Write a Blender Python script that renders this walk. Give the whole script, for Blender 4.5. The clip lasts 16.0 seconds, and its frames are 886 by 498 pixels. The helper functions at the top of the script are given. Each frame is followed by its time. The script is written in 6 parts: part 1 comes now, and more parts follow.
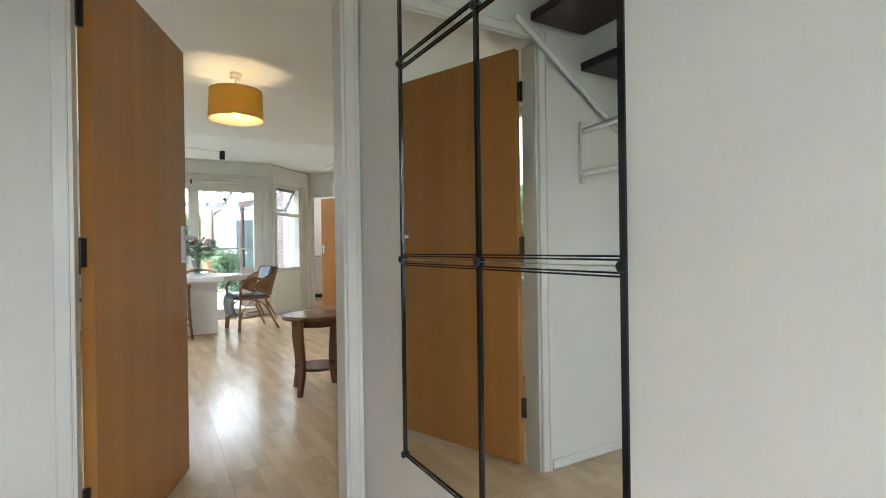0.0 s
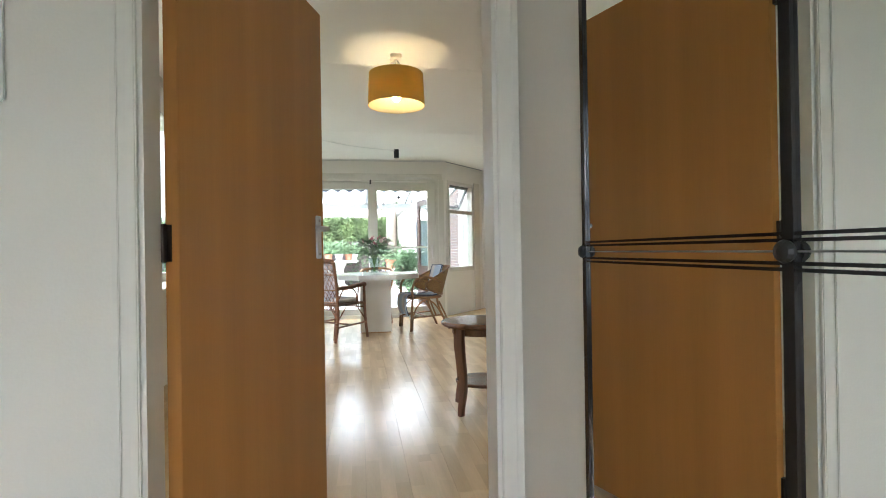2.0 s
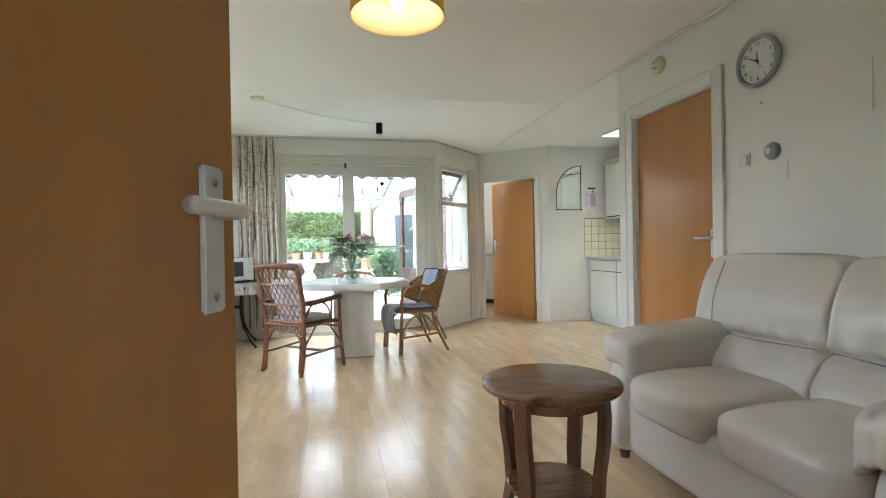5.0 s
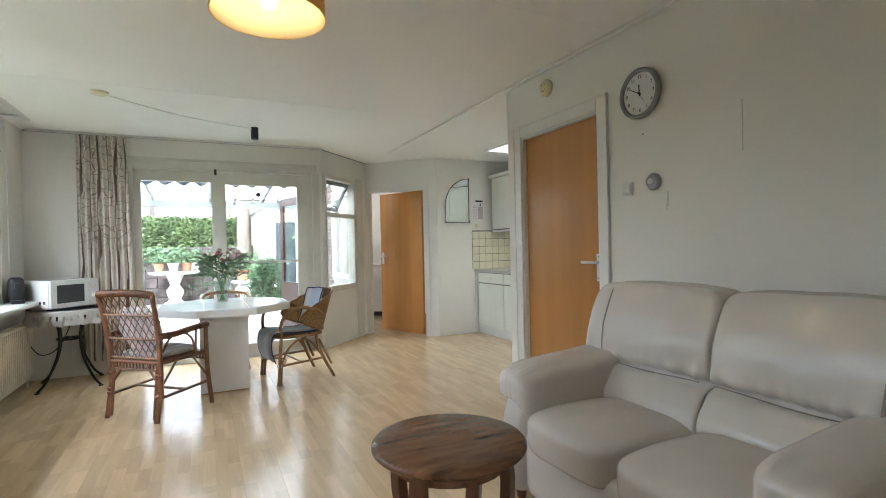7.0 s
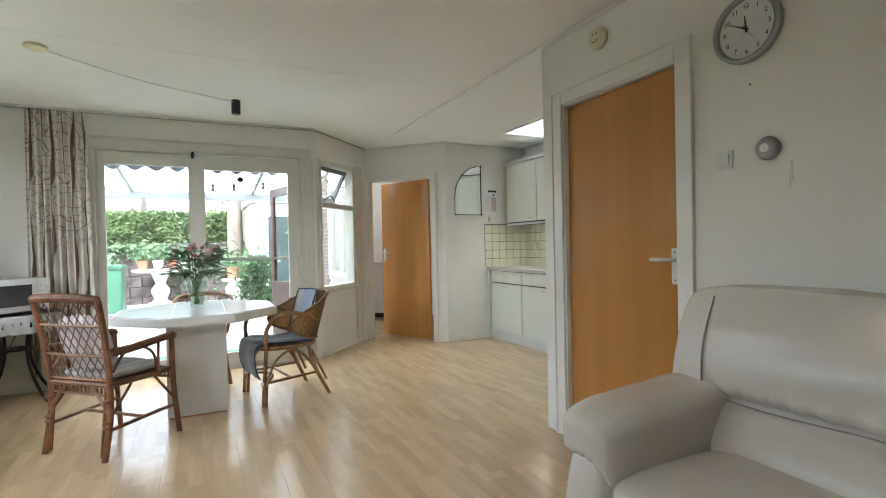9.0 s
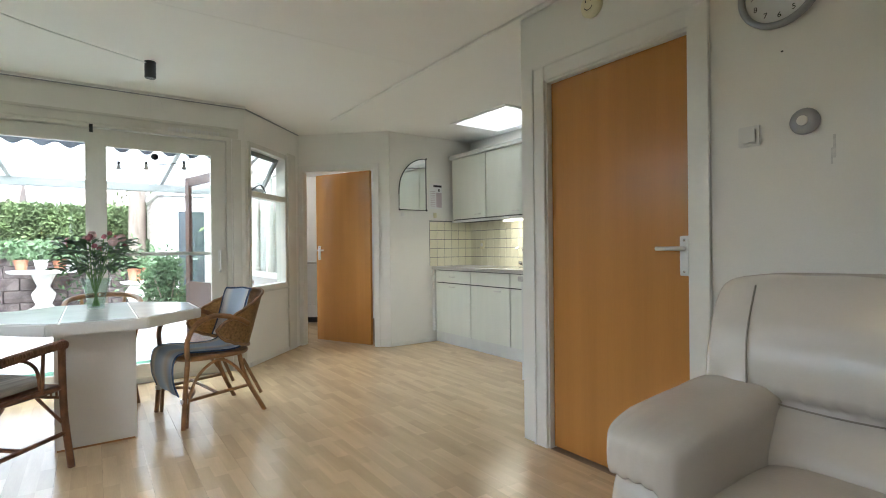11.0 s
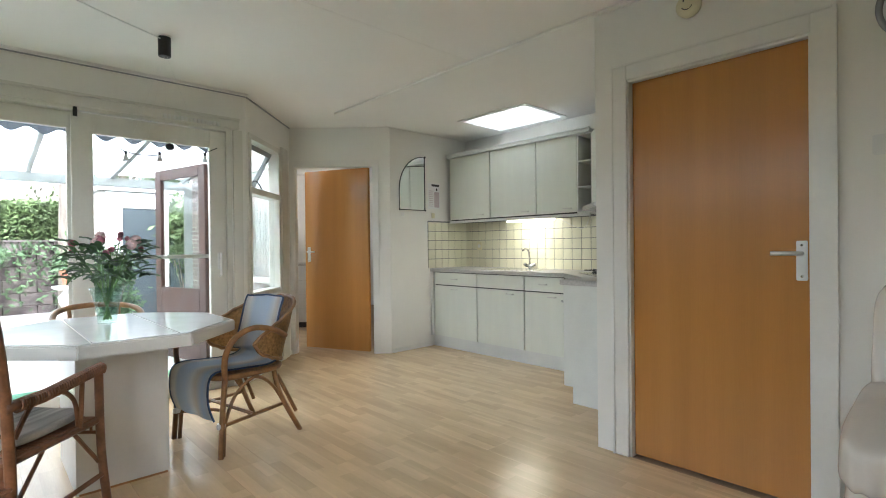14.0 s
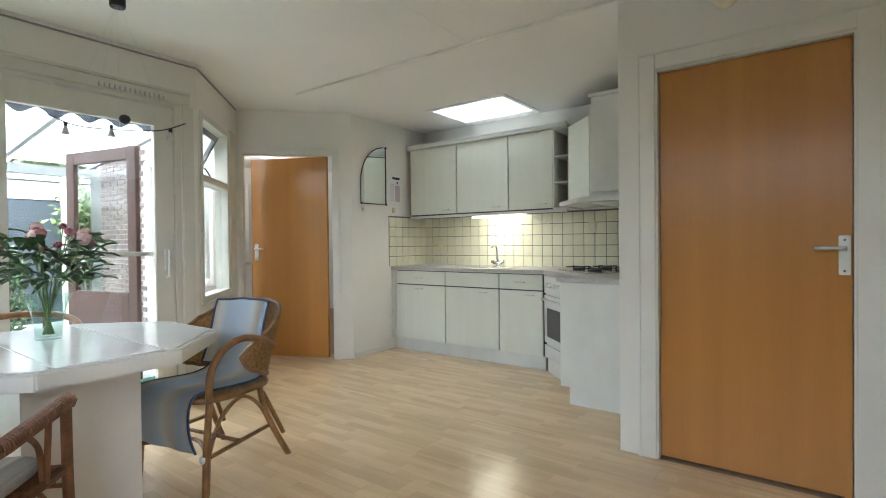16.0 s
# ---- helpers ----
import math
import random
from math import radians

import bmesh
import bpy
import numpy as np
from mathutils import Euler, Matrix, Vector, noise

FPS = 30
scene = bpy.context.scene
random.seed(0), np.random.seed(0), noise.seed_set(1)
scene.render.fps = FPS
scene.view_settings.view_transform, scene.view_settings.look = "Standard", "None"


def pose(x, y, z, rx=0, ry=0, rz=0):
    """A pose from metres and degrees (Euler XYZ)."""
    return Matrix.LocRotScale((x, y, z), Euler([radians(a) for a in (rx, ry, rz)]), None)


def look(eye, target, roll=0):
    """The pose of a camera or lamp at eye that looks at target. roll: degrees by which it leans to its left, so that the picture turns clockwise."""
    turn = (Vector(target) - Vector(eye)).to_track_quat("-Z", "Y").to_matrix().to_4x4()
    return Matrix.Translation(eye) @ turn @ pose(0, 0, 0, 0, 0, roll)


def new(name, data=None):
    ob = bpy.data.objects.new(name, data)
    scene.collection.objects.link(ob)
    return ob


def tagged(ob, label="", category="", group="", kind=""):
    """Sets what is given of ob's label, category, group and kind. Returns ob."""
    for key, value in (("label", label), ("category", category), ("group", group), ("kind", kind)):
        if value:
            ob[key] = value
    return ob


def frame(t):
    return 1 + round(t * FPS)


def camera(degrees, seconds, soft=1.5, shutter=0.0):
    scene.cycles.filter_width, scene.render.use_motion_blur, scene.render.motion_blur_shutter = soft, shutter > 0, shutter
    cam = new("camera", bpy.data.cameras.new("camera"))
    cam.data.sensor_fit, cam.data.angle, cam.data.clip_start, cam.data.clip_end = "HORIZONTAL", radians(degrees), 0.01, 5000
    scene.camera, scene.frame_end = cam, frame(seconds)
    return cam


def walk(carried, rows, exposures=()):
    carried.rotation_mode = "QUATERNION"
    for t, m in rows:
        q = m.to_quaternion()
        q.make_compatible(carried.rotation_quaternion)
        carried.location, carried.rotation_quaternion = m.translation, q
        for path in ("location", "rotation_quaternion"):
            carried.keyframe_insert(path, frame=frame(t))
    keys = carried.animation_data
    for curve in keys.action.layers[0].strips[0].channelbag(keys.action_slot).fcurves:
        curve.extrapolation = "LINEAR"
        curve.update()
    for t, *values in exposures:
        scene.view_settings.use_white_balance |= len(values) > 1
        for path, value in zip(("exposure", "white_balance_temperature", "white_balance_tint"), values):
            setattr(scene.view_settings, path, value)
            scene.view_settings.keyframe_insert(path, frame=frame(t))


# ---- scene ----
cam = camera(83.4, 16.0, soft=1.0)
EXPOSURES = [(0, 3.42, 5700, 10), (3.2, 3.45, 5850, 10), (5.5, 3.36, 5650, 10), (8, 3.22, 5750, 10), (10.5, 3.14, 5800, 10), (16, 3.12, 5800, 10)]
PATH = [
    (0, (0.231, 0.181, 1.07), (1.224, 1.917, 1.065), -0.8),
    (0.5, (0.335, 0.337, 1.045), (1.253, 2.115, 1.042), -0.8),
    (1, (0.417, 0.474, 1.048), (1.22, 2.306, 1.048), -0.8),
    (1.5, (0.492, 0.599, 1.057), (1.07, 2.514, 1.06), -1.0),
    (2, (0.499, 0.768, 1.041), (0.828, 2.741, 1.047), -0.9),
    (2.5, (0.487, 0.964, 1.039), (0.655, 2.957, 1.046), -0.8),
    (3, (0.502, 1.19, 1.079), (0.61, 3.208, 1.07), -1.2),
    (3.2, (0.484, 1.28, 1.076), (0.593, 3.3, 1.07), -1.0),
    (5.5, (0.47, 2.345, 1.106), (1.053, 4.258, 1.097), -1.1),
    (6, (0.501, 2.376, 1.136), (1.218, 4.243, 1.133), -1.1),
    (6.5, (0.516, 2.392, 1.176), (1.331, 4.219, 1.17), -1.2),
    (7, (0.541, 2.442, 1.228), (1.407, 4.245, 1.221), -1.2),
    (7.5, (0.601, 2.526, 1.246), (1.478, 4.323, 1.23), -1.3),
    (8, (0.73, 2.737, 1.246), (1.593, 4.541, 1.227), -1.2),
    (10.5, (0.696, 3.611, 1.127), (1.74, 5.317, 1.122), -0.4),
    (11, (0.675, 3.673, 1.125), (1.827, 5.308, 1.121), -0.6),
    (11.5, (0.645, 3.69, 1.169), (1.816, 5.311, 1.165), -0.8),
    (12, (0.495, 3.75, 1.198), (1.669, 5.369, 1.195), -0.7),
    (12.5, (0.328, 3.875, 1.196), (1.515, 5.484, 1.191), -0.4),
    (13, (0.28, 4.067, 1.17), (1.501, 5.652, 1.156), -0.6),
    (13.5, (0.25, 4.224, 1.164), (1.52, 5.768, 1.15), -0.6),
    (14, (0.16, 4.326, 1.158), (1.529, 5.784, 1.148), -0.6),
    (14.5, (0.044, 4.401, 1.159), (1.513, 5.758, 1.152), -0.5),
    (15, (0.026, 4.536, 1.155), (1.567, 5.811, 1.139), -0.6),
    (15.5, (0.028, 4.729, 1.145), (1.604, 5.96, 1.122), -0.6),
    (16, (-0.023, 4.948, 1.15), (1.583, 6.14, 1.128), -0.6),
]
walk(cam, [(t, look(eye, target, roll)) for t, eye, target, roll in PATH], EXPOSURES)

# ---- world, sun, large lights ----
world = bpy.data.worlds.new("overcast_sky")
scene.world = world
world.use_nodes = True
wn, wl = world.node_tree.nodes, world.node_tree.links
sky = wn.new("ShaderNodeTexSky")
sky.sky_type, sky.sun_disc = "NISHITA", False
sky.sun_elevation, sky.sun_rotation = radians(52), radians(200)
sky.dust_density, sky.ozone_density = 4.0, 0.5
soft_sky = wn.new("ShaderNodeHueSaturation")
soft_sky.inputs["Saturation"].default_value = 0.25
wl.new(sky.outputs[0], soft_sky.inputs["Color"])
wl.new(soft_sky.outputs[0], wn["Background"].inputs["Color"])
wn["Background"].inputs["Strength"].default_value = 0.15


def lamp(name, kind, m, energy, colour, size=0.1, size_y=0.0):
    d = bpy.data.lights.new(name, kind)
    d.energy, d.color = energy, colour
    if kind == "AREA":
        d.shape, d.size, d.size_y = "RECTANGLE", size, size_y or size
    elif kind == "POINT":
        d.shadow_soft_size = size
    ob = new(name, d)
    ob.matrix_world = m
    return ob


sun = lamp("sun", "SUN", look((0, 0, 0), (0.35, -0.5, -0.95)), 0.9, (1.0, 0.97, 0.92))
sun.data.angle = radians(35)
# added bluish fill lamp for the hall, set before an unseen front door
lamp("hall_fill_lamp", "AREA", look((-0.1, -1.12, 1.35), (-0.1, 2, 1.2)), 0.42, (0.70, 0.87, 1.0), 0.8, 1.5)

# ---- materials ----


def mat(name, colour, rough=0.5, metal=0.0, var=0.08, scale=6.0, bump=0.0, bscale=60.0, stretch=(1, 1, 1), spec=0.5, island=0.0, dark=None):
    """A painted or natural surface: two scales of colour change, fine relief."""
    m = bpy.data.materials.new(name)
    m.use_nodes = True
    n, l = m.node_tree.nodes, m.node_tree.links
    b = n["Principled BSDF"]
    b.inputs["Metallic"].default_value = metal
    b.inputs["Specular IOR Level"].default_value = spec
    tc, mp = n.new("ShaderNodeTexCoord"), n.new("ShaderNodeMapping")
    mp.inputs["Scale"].default_value = stretch
    l.new(tc.outputs["Object"], mp.inputs["Vector"])
    n1, n2 = n.new("ShaderNodeTexNoise"), n.new("ShaderNodeTexNoise")
    n1.inputs["Scale"].default_value, n1.inputs["Detail"].default_value = scale, 4
    n2.inputs["Scale"].default_value, n2.inputs["Detail"].default_value = bscale, 3
    for q in (n1, n2):
        l.new(mp.outputs[0], q.inputs["Vector"])
    mix = n.new("ShaderNodeMix")
    mix.data_type = "RGBA"
    lo = dark or tuple(c * (1 - 2.2 * var) for c in colour)
    mix.inputs[6].default_value, mix.inputs[7].default_value = (*lo, 1), (*[min(1, c * (1 + var)) for c in colour], 1)
    ad = n.new("ShaderNodeMath")
    ad.operation = "MULTIPLY_ADD"
    l.new(n2.outputs[0], ad.inputs[0])
    ad.inputs[1].default_value = 0.3
    l.new(n1.outputs[0], ad.inputs[2])
    rmp = n.new("ShaderNodeMapRange")
    rmp.inputs[1].default_value, rmp.inputs[2].default_value = 0.4, 0.9
    l.new(ad.outputs[0], rmp.inputs[0])
    l.new(rmp.outputs[0], mix.inputs[0])
    out = mix.outputs[2]
    if island:
        oi, hs = n.new("ShaderNodeObjectInfo"), n.new("ShaderNodeHueSaturation")
        ge = n.new("ShaderNodeNewGeometry")
        s = n.new("ShaderNodeMath")
        s.operation = "ADD"
        l.new(oi.outputs["Random"], s.inputs[0])
        l.new(ge.outputs["Random Per Island"], s.inputs[1])
        f = n.new("ShaderNodeMath")
        f.operation = "FRACT"
        l.new(s.outputs[0], f.inputs[0])
        r = n.new("ShaderNodeMapRange")
        r.inputs[3].default_value, r.inputs[4].default_value = 1 - island, 1 + island
        l.new(f.outputs[0], r.inputs[0])
        l.new(r.outputs[0], hs.inputs["Value"])
        l.new(out, hs.inputs["Color"])
        out = hs.outputs[0]
    l.new(out, b.inputs["Base Color"])
    rr = n.new("ShaderNodeMapRange")
    rr.inputs[3].default_value, rr.inputs[4].default_value = rough * 0.85, min(1, rough * 1.2)
    l.new(n1.outputs[0], rr.inputs[0])
    l.new(rr.outputs[0], b.inputs["Roughness"])
    if bump:
        bp = n.new("ShaderNodeBump")
        bp.inputs["Strength"].default_value, bp.inputs["Distance"].default_value = bump, 0.004
        l.new(n2.outputs[0], bp.inputs["Height"])
        l.new(bp.outputs[0], b.inputs["Normal"])
    return m


def emitter(name, colour, strength):
    m = bpy.data.materials.new(name)
    m.use_nodes = True
    b = m.node_tree.nodes["Principled BSDF"]
    b.inputs["Base Color"].default_value = (*colour, 1)
    b.inputs["Emission Color"].default_value = (*colour, 1)
    b.inputs["Emission Strength"].default_value = strength
    return m


def glass_mat(name, tint, gloss=0.06):
    m = bpy.data.materials.new(name)
    m.use_nodes = True
    n, l = m.node_tree.nodes, m.node_tree.links
    n.remove(n["Principled BSDF"])
    t, g, x, f = n.new("ShaderNodeBsdfTransparent"), n.new("ShaderNodeBsdfGlossy"), n.new("ShaderNodeMixShader"), n.new("ShaderNodeLayerWeight")
    t.inputs[0].default_value = (*tint, 1)
    g.inputs["Roughness"].default_value = 0.01
    f.inputs["Blend"].default_value = 0.5
    pw, ml = n.new("ShaderNodeMath"), n.new("ShaderNodeMath")
    pw.operation, ml.operation = "POWER", "MULTIPLY_ADD"
    pw.inputs[1].default_value = 4.0
    ml.inputs[1].default_value, ml.inputs[2].default_value = 0.55, 0.03
    l.new(f.outputs["Facing"], pw.inputs[0])
    l.new(pw.outputs[0], ml.inputs[0])
    l.new(ml.outputs[0], x.inputs[0])
    l.new(t.outputs[0], x.inputs[1])
    l.new(g.outputs[0], x.inputs[2])
    l.new(x.outputs[0], n["Material Output"].inputs[0])
    return m


def curtain_mat():
    """Cream cloth printed with bare brown trees."""
    m = mat("printed_curtain", (0.78, 0.74, 0.66), 0.9, var=0.06, bump=0.3, bscale=300)
    n, l = m.node_tree.nodes, m.node_tree.links
    b = n["Principled BSDF"]
    old = b.inputs["Base Color"].links[0].from_socket
    tc = n.new("ShaderNodeTexCoord")
    mp = n.new("ShaderNodeMapping")
    mp.inputs["Scale"].default_value = (1, 0.0, 0.12)
    l.new(tc.outputs["Object"], mp.inputs[0])
    w = n.new("ShaderNodeTexWave")
    w.inputs["Scale"].default_value, w.inputs["Distortion"].default_value = 4.2, 4.0
    w.inputs["Detail"].default_value, w.inputs["Detail Scale"].default_value = 3, 3
    l.new(mp.outputs[0], w.inputs[0])
    r = n.new("ShaderNodeValToRGB")
    r.color_ramp.elements[0].position, r.color_ramp.elements[1].position = 0.86, 0.94
    l.new(w.outputs[1], r.inputs[0])
    mp2 = n.new("ShaderNodeMapping")
    mp2.inputs["Scale"].default_value = (9, 0, 7)
    l.new(tc.outputs["Object"], mp2.inputs[0])
    v = n.new("ShaderNodeTexVoronoi")
    v.feature = "DISTANCE_TO_EDGE"
    v.inputs["Scale"].default_value = 1.6
    l.new(mp2.outputs[0], v.inputs[0])
    r2 = n.new("ShaderNodeMapRange")
    r2.inputs[1].default_value, r2.inputs[2].default_value, r2.inputs[3].default_value, r2.inputs[4].default_value = 0.01, 0.045, 0.7, 0
    l.new(v.outputs[0], r2.inputs[0])
    sp = n.new("ShaderNodeSeparateXYZ")
    l.new(tc.outputs["Object"], sp.inputs[0])
    up = n.new("ShaderNodeMapRange")
    up.inputs[1].default_value, up.inputs[2].default_value = 1.2, 1.4
    l.new(sp.outputs[2], up.inputs[0])
    mu = n.new("ShaderNodeMath")
    mu.operation = "MULTIPLY"
    l.new(r2.outputs[0], mu.inputs[0])
    l.new(up.outputs[0], mu.inputs[1])
    mx = n.new("ShaderNodeMath")
    mx.operation = "MAXIMUM"
    l.new(r.outputs[0], mx.inputs[0])
    l.new(mu.outputs[0], mx.inputs[1])
    mix = n.new("ShaderNodeMix")
    mix.data_type = "RGBA"
    l.new(mx.outputs[0], mix.inputs[0])
    l.new(old, mix.inputs[6])
    mix.inputs[7].default_value = (0.19, 0.12, 0.09, 1)
    l.new(mix.outputs[2], b.inputs["Base Color"])
    return m


def towel_mat():
    """Soft blue, white and sand stripes across the cloth."""
    m = mat("striped_towel", (0.6, 0.6, 0.6), 0.95, var=0.05, bump=0.5, bscale=250)
    n, l = m.node_tree.nodes, m.node_tree.links
    tc, sp, r = n.new("ShaderNodeTexCoord"), n.new("ShaderNodeSeparateXYZ"), n.new("ShaderNodeValToRGB")
    l.new(tc.outputs["Object"], sp.inputs[0])
    a = n.new("ShaderNodeMapRange")
    a.inputs[1].default_value, a.inputs[2].default_value = -0.24, 0.24
    nz = n.new("ShaderNodeTexNoise")
    nz.inputs["Scale"].default_value = 5
    l.new(tc.outputs["Object"], nz.inputs[0])
    d = n.new("ShaderNodeMath")
    d.operation = "MULTIPLY_ADD"
    l.new(nz.outputs[0], d.inputs[0])
    d.inputs[1].default_value = 0.05
    l.new(sp.outputs[0], d.inputs[2])
    l.new(d.outputs[0], a.inputs[0])
    l.new(a.outputs[0], r.inputs[0])
    e = r.color_ramp.elements
    stops = ((0.0, (0.52, 0.48, 0.43)), (0.22, (0.86, 0.84, 0.81)), (0.3, (0.66, 0.74, 0.84)), (0.5, (0.70, 0.79, 0.90)), (0.62, (0.84, 0.85, 0.85)), (0.72, (0.70, 0.64, 0.57)), (0.85, (0.46, 0.55, 0.66)), (1.0, (0.58, 0.56, 0.52)))
    e[0].position, e[0].color = stops[0][0], (*stops[0][1], 1)
    e[1].position, e[1].color = stops[-1][0], (*stops[-1][1], 1)
    for p, c in stops[1:-1]:
        q = e.new(p)
        q.color = (*c, 1)
    l.new(r.outputs[0], n["Principled BSDF"].inputs["Base Color"])
    return m


WHITE = mat("wall_paint", (0.82, 0.80, 0.745), 0.75, var=0.025, scale=1.3, bump=0.12, bscale=140)
CEIL = mat("ceiling_paint", (0.85, 0.83, 0.785), 0.8, var=0.02, scale=0.9, bump=0.15, bscale=200)
TRIM = mat("trim_gloss_paint", (0.80, 0.785, 0.735), 0.32, var=0.03, scale=3, bump=0.04, bscale=40)
FRAME = mat("window_frame_paint", (0.68, 0.66, 0.59), 0.35, var=0.04, scale=4, bump=0.05, bscale=50)
VENEER = mat("beech_veneer", (0.50, 0.23, 0.058), 0.24, var=0.055, scale=1.5, bscale=34, stretch=(6, 6, 0.2))
EDGE = mat("veneer_edge", (0.40, 0.20, 0.07), 0.4, var=0.12, stretch=(6, 6, 0.5))
FLOOR = mat("beech_laminate", (0.69, 0.515, 0.31), 0.2, var=0.06, scale=3.2, bump=0.03, bscale=40, stretch=(5, 0.5, 1), island=0.10)
GAP = mat("floor_underlay", (0.32, 0.22, 0.13), 0.7)
LEATHER = mat("cream_leather", (0.64, 0.585, 0.515), 0.24, var=0.015, scale=5, bump=0.1, bscale=90, spec=0.6)
SEAM = mat("leather_seam", (0.30, 0.26, 0.21), 0.5)
DARKWOOD = mat("dark_oak", (0.19, 0.085, 0.036), 0.2, var=0.3, scale=6, bump=0.12, bscale=40, stretch=(1, 6, 1))
LEGWOOD = mat("dark_oak_leg", (0.16, 0.065, 0.028), 0.35, var=0.2, scale=4, bump=0.1, bscale=40, stretch=(5, 5, 0.5))
TREAD = mat("stair_tread_brown", (0.06, 0.032, 0.022), 0.4, var=0.12, bump=0.05)
RATTAN = mat("honey_rattan", (0.30, 0.15, 0.055), 0.4, var=0.22, scale=14, bump=0.3, bscale=90, island=0.1)
DARKRATTAN = mat("brown_rattan", (0.23, 0.10, 0.045), 0.4, var=0.25, scale=14, bump=0.3, bscale=90, island=0.15)
WICKER = mat("wicker_weave", (0.42, 0.25, 0.10), 0.6, var=0.25, scale=60, bump=0.9, bscale=110)
TABLEWHITE = mat("white_lacquer_table", (0.76, 0.74, 0.69), 0.3, var=0.03, scale=3)
TABLETILE = mat("white_table_tile", (0.80, 0.81, 0.80), 0.14, var=0.03, scale=5, island=0.02)
KITCHEN = mat("pale_green_laminate", (0.80, 0.825, 0.74), 0.42, var=0.015, scale=3, bump=0.05, bscale=160, stretch=(4, 4, 0.6))
KBODY = mat("cabinet_white", (0.75, 0.76, 0.72), 0.45, var=0.03)
# near-black that paints shade into cabinet gaps, slots and vents; also wall backing
DARKGAP = mat("cabinet_shadow_gap", (0.05, 0.05, 0.05), 0.7)
WORKTOP = mat("grey_worktop", (0.56, 0.54, 0.52), 0.35, var=0.10, scale=60, bscale=200)
TILE = mat("yellow_white_tile", (0.80, 0.77, 0.60), 0.15, var=0.04, scale=6, island=0.035)
GROUT = mat("grey_grout", (0.20, 0.20, 0.20), 0.85)
STEEL = mat("stainless_steel", (0.62, 0.62, 0.61), 0.25, 1.0, var=0.06)
ALU = mat("brushed_aluminium", (0.72, 0.71, 0.68), 0.42, 0.5, var=0.05)
GREYMETAL = mat("grey_metal", (0.36, 0.36, 0.38), 0.35, 0.7, var=0.05)
BLACK = mat("black_plastic", (0.02, 0.02, 0.022), 0.4, var=0.1)
IRON = mat("black_iron", (0.025, 0.022, 0.02), 0.45, 0.4, var=0.15, bump=0.2)
HINGE = mat("dark_bronze_hinge", (0.06, 0.045, 0.035), 0.4, 0.8)
PLASTIC = mat("white_plastic", (0.76, 0.75, 0.72), 0.35, var=0.03)
CREAM = mat("cream_plastic", (0.74, 0.68, 0.46), 0.4, var=0.04)
APPL = mat("white_enamel", (0.80, 0.80, 0.79), 0.25, var=0.02)
RADI = mat("cream_radiator", (0.76, 0.72, 0.60), 0.4, var=0.03)
RADW = mat("white_radiator", (0.78, 0.78, 0.75), 0.4, var=0.03)
LACE = mat("white_lace", (0.74, 0.72, 0.69), 0.9, var=0.06, bump=0.6, bscale=220)
LINEN = curtain_mat()
TOWEL = towel_mat()
CUSHION = mat("striped_seat_pad", (0.56, 0.54, 0.52), 0.9, var=0.3, scale=3, stretch=(12, 0.6, 1), bump=0.4, bscale=200)
PIPING = mat("dark_blue_piping", (0.04, 0.07, 0.14), 0.8)
SHADE = mat("ochre_lampshade", (0.75, 0.50, 0.13), 0.85, var=0.06, bump=0.4, bscale=300)
SHADE_IN = mat("lampshade_lining", (0.80, 0.72, 0.48), 0.8, var=0.03)
for cloth, tint in ((SHADE, (0.85, 0.70, 0.32, 1)), (SHADE_IN, (0.9, 0.75, 0.4, 1))):
    cn, cl = cloth.node_tree.nodes, cloth.node_tree.links
    tl, mx_ = cn.new("ShaderNodeBsdfTranslucent"), cn.new("ShaderNodeMixShader")
    tl.inputs[0].default_value = tint
    mx_.inputs[0].default_value = 0.5
    cl.new(cn["Principled BSDF"].outputs[0], mx_.inputs[1])
    cl.new(tl.outputs[0], mx_.inputs[2])
    cl.new(mx_.outputs[0], cn["Material Output"].inputs[0])
BULB = emitter("warm_bulb", (1.0, 0.76, 0.42), 10)
MIRROR = mat("mirror_glass", (0.86, 0.88, 0.86), 0.005, 1.0, var=0.0)
MIRROR.node_tree.nodes["Principled BSDF"].inputs["Roughness"].links and MIRROR.node_tree.links.remove(MIRROR.node_tree.nodes["Principled BSDF"].inputs["Roughness"].links[0])
MIRROR.node_tree.nodes["Principled BSDF"].inputs["Roughness"].default_value = 0.0
# grey of the top light; on the veranda, white paint darkened for backlight
GREYBACKLIT = mat("grey_and_backlit_paint", (0.22, 0.23, 0.22), 0.5, var=0.06)
GLASS = glass_mat("window_glass", (0.96, 0.975, 0.97))
VASEGLASS = glass_mat("vase_glass", (0.86, 0.92, 0.90))
BRICKM = mat("brown_brick", (0.20, 0.155, 0.14), 0.85, var=0.2, scale=20, bump=0.5, bscale=80, island=0.25)
PALEBRICK = mat("pale_brick", (0.52, 0.47, 0.40), 0.85, var=0.12, scale=20, bump=0.5, bscale=80, island=0.12)
MORTAR = mat("mortar", (0.42, 0.40, 0.37), 0.9)
PAVING = mat("pale_paving", (0.60, 0.59, 0.57), 0.8, var=0.12, scale=2, bump=0.3)
TURF = mat("green_mat", (0.08, 0.22, 0.13), 0.95, var=0.15, scale=8, bump=0.8, bscale=300)
SOIL = mat("garden_ground", (0.16, 0.17, 0.10), 0.95, var=0.3, scale=1.5, bump=0.5)
BLOCKS = mat("weathered_block", (0.16, 0.13, 0.125), 0.9, var=0.3, scale=5, bump=0.6, island=0.25)
LEAF = mat("hedge_leaf", (0.14, 0.20, 0.075), 0.6, var=0.3, scale=2, island=0.4)
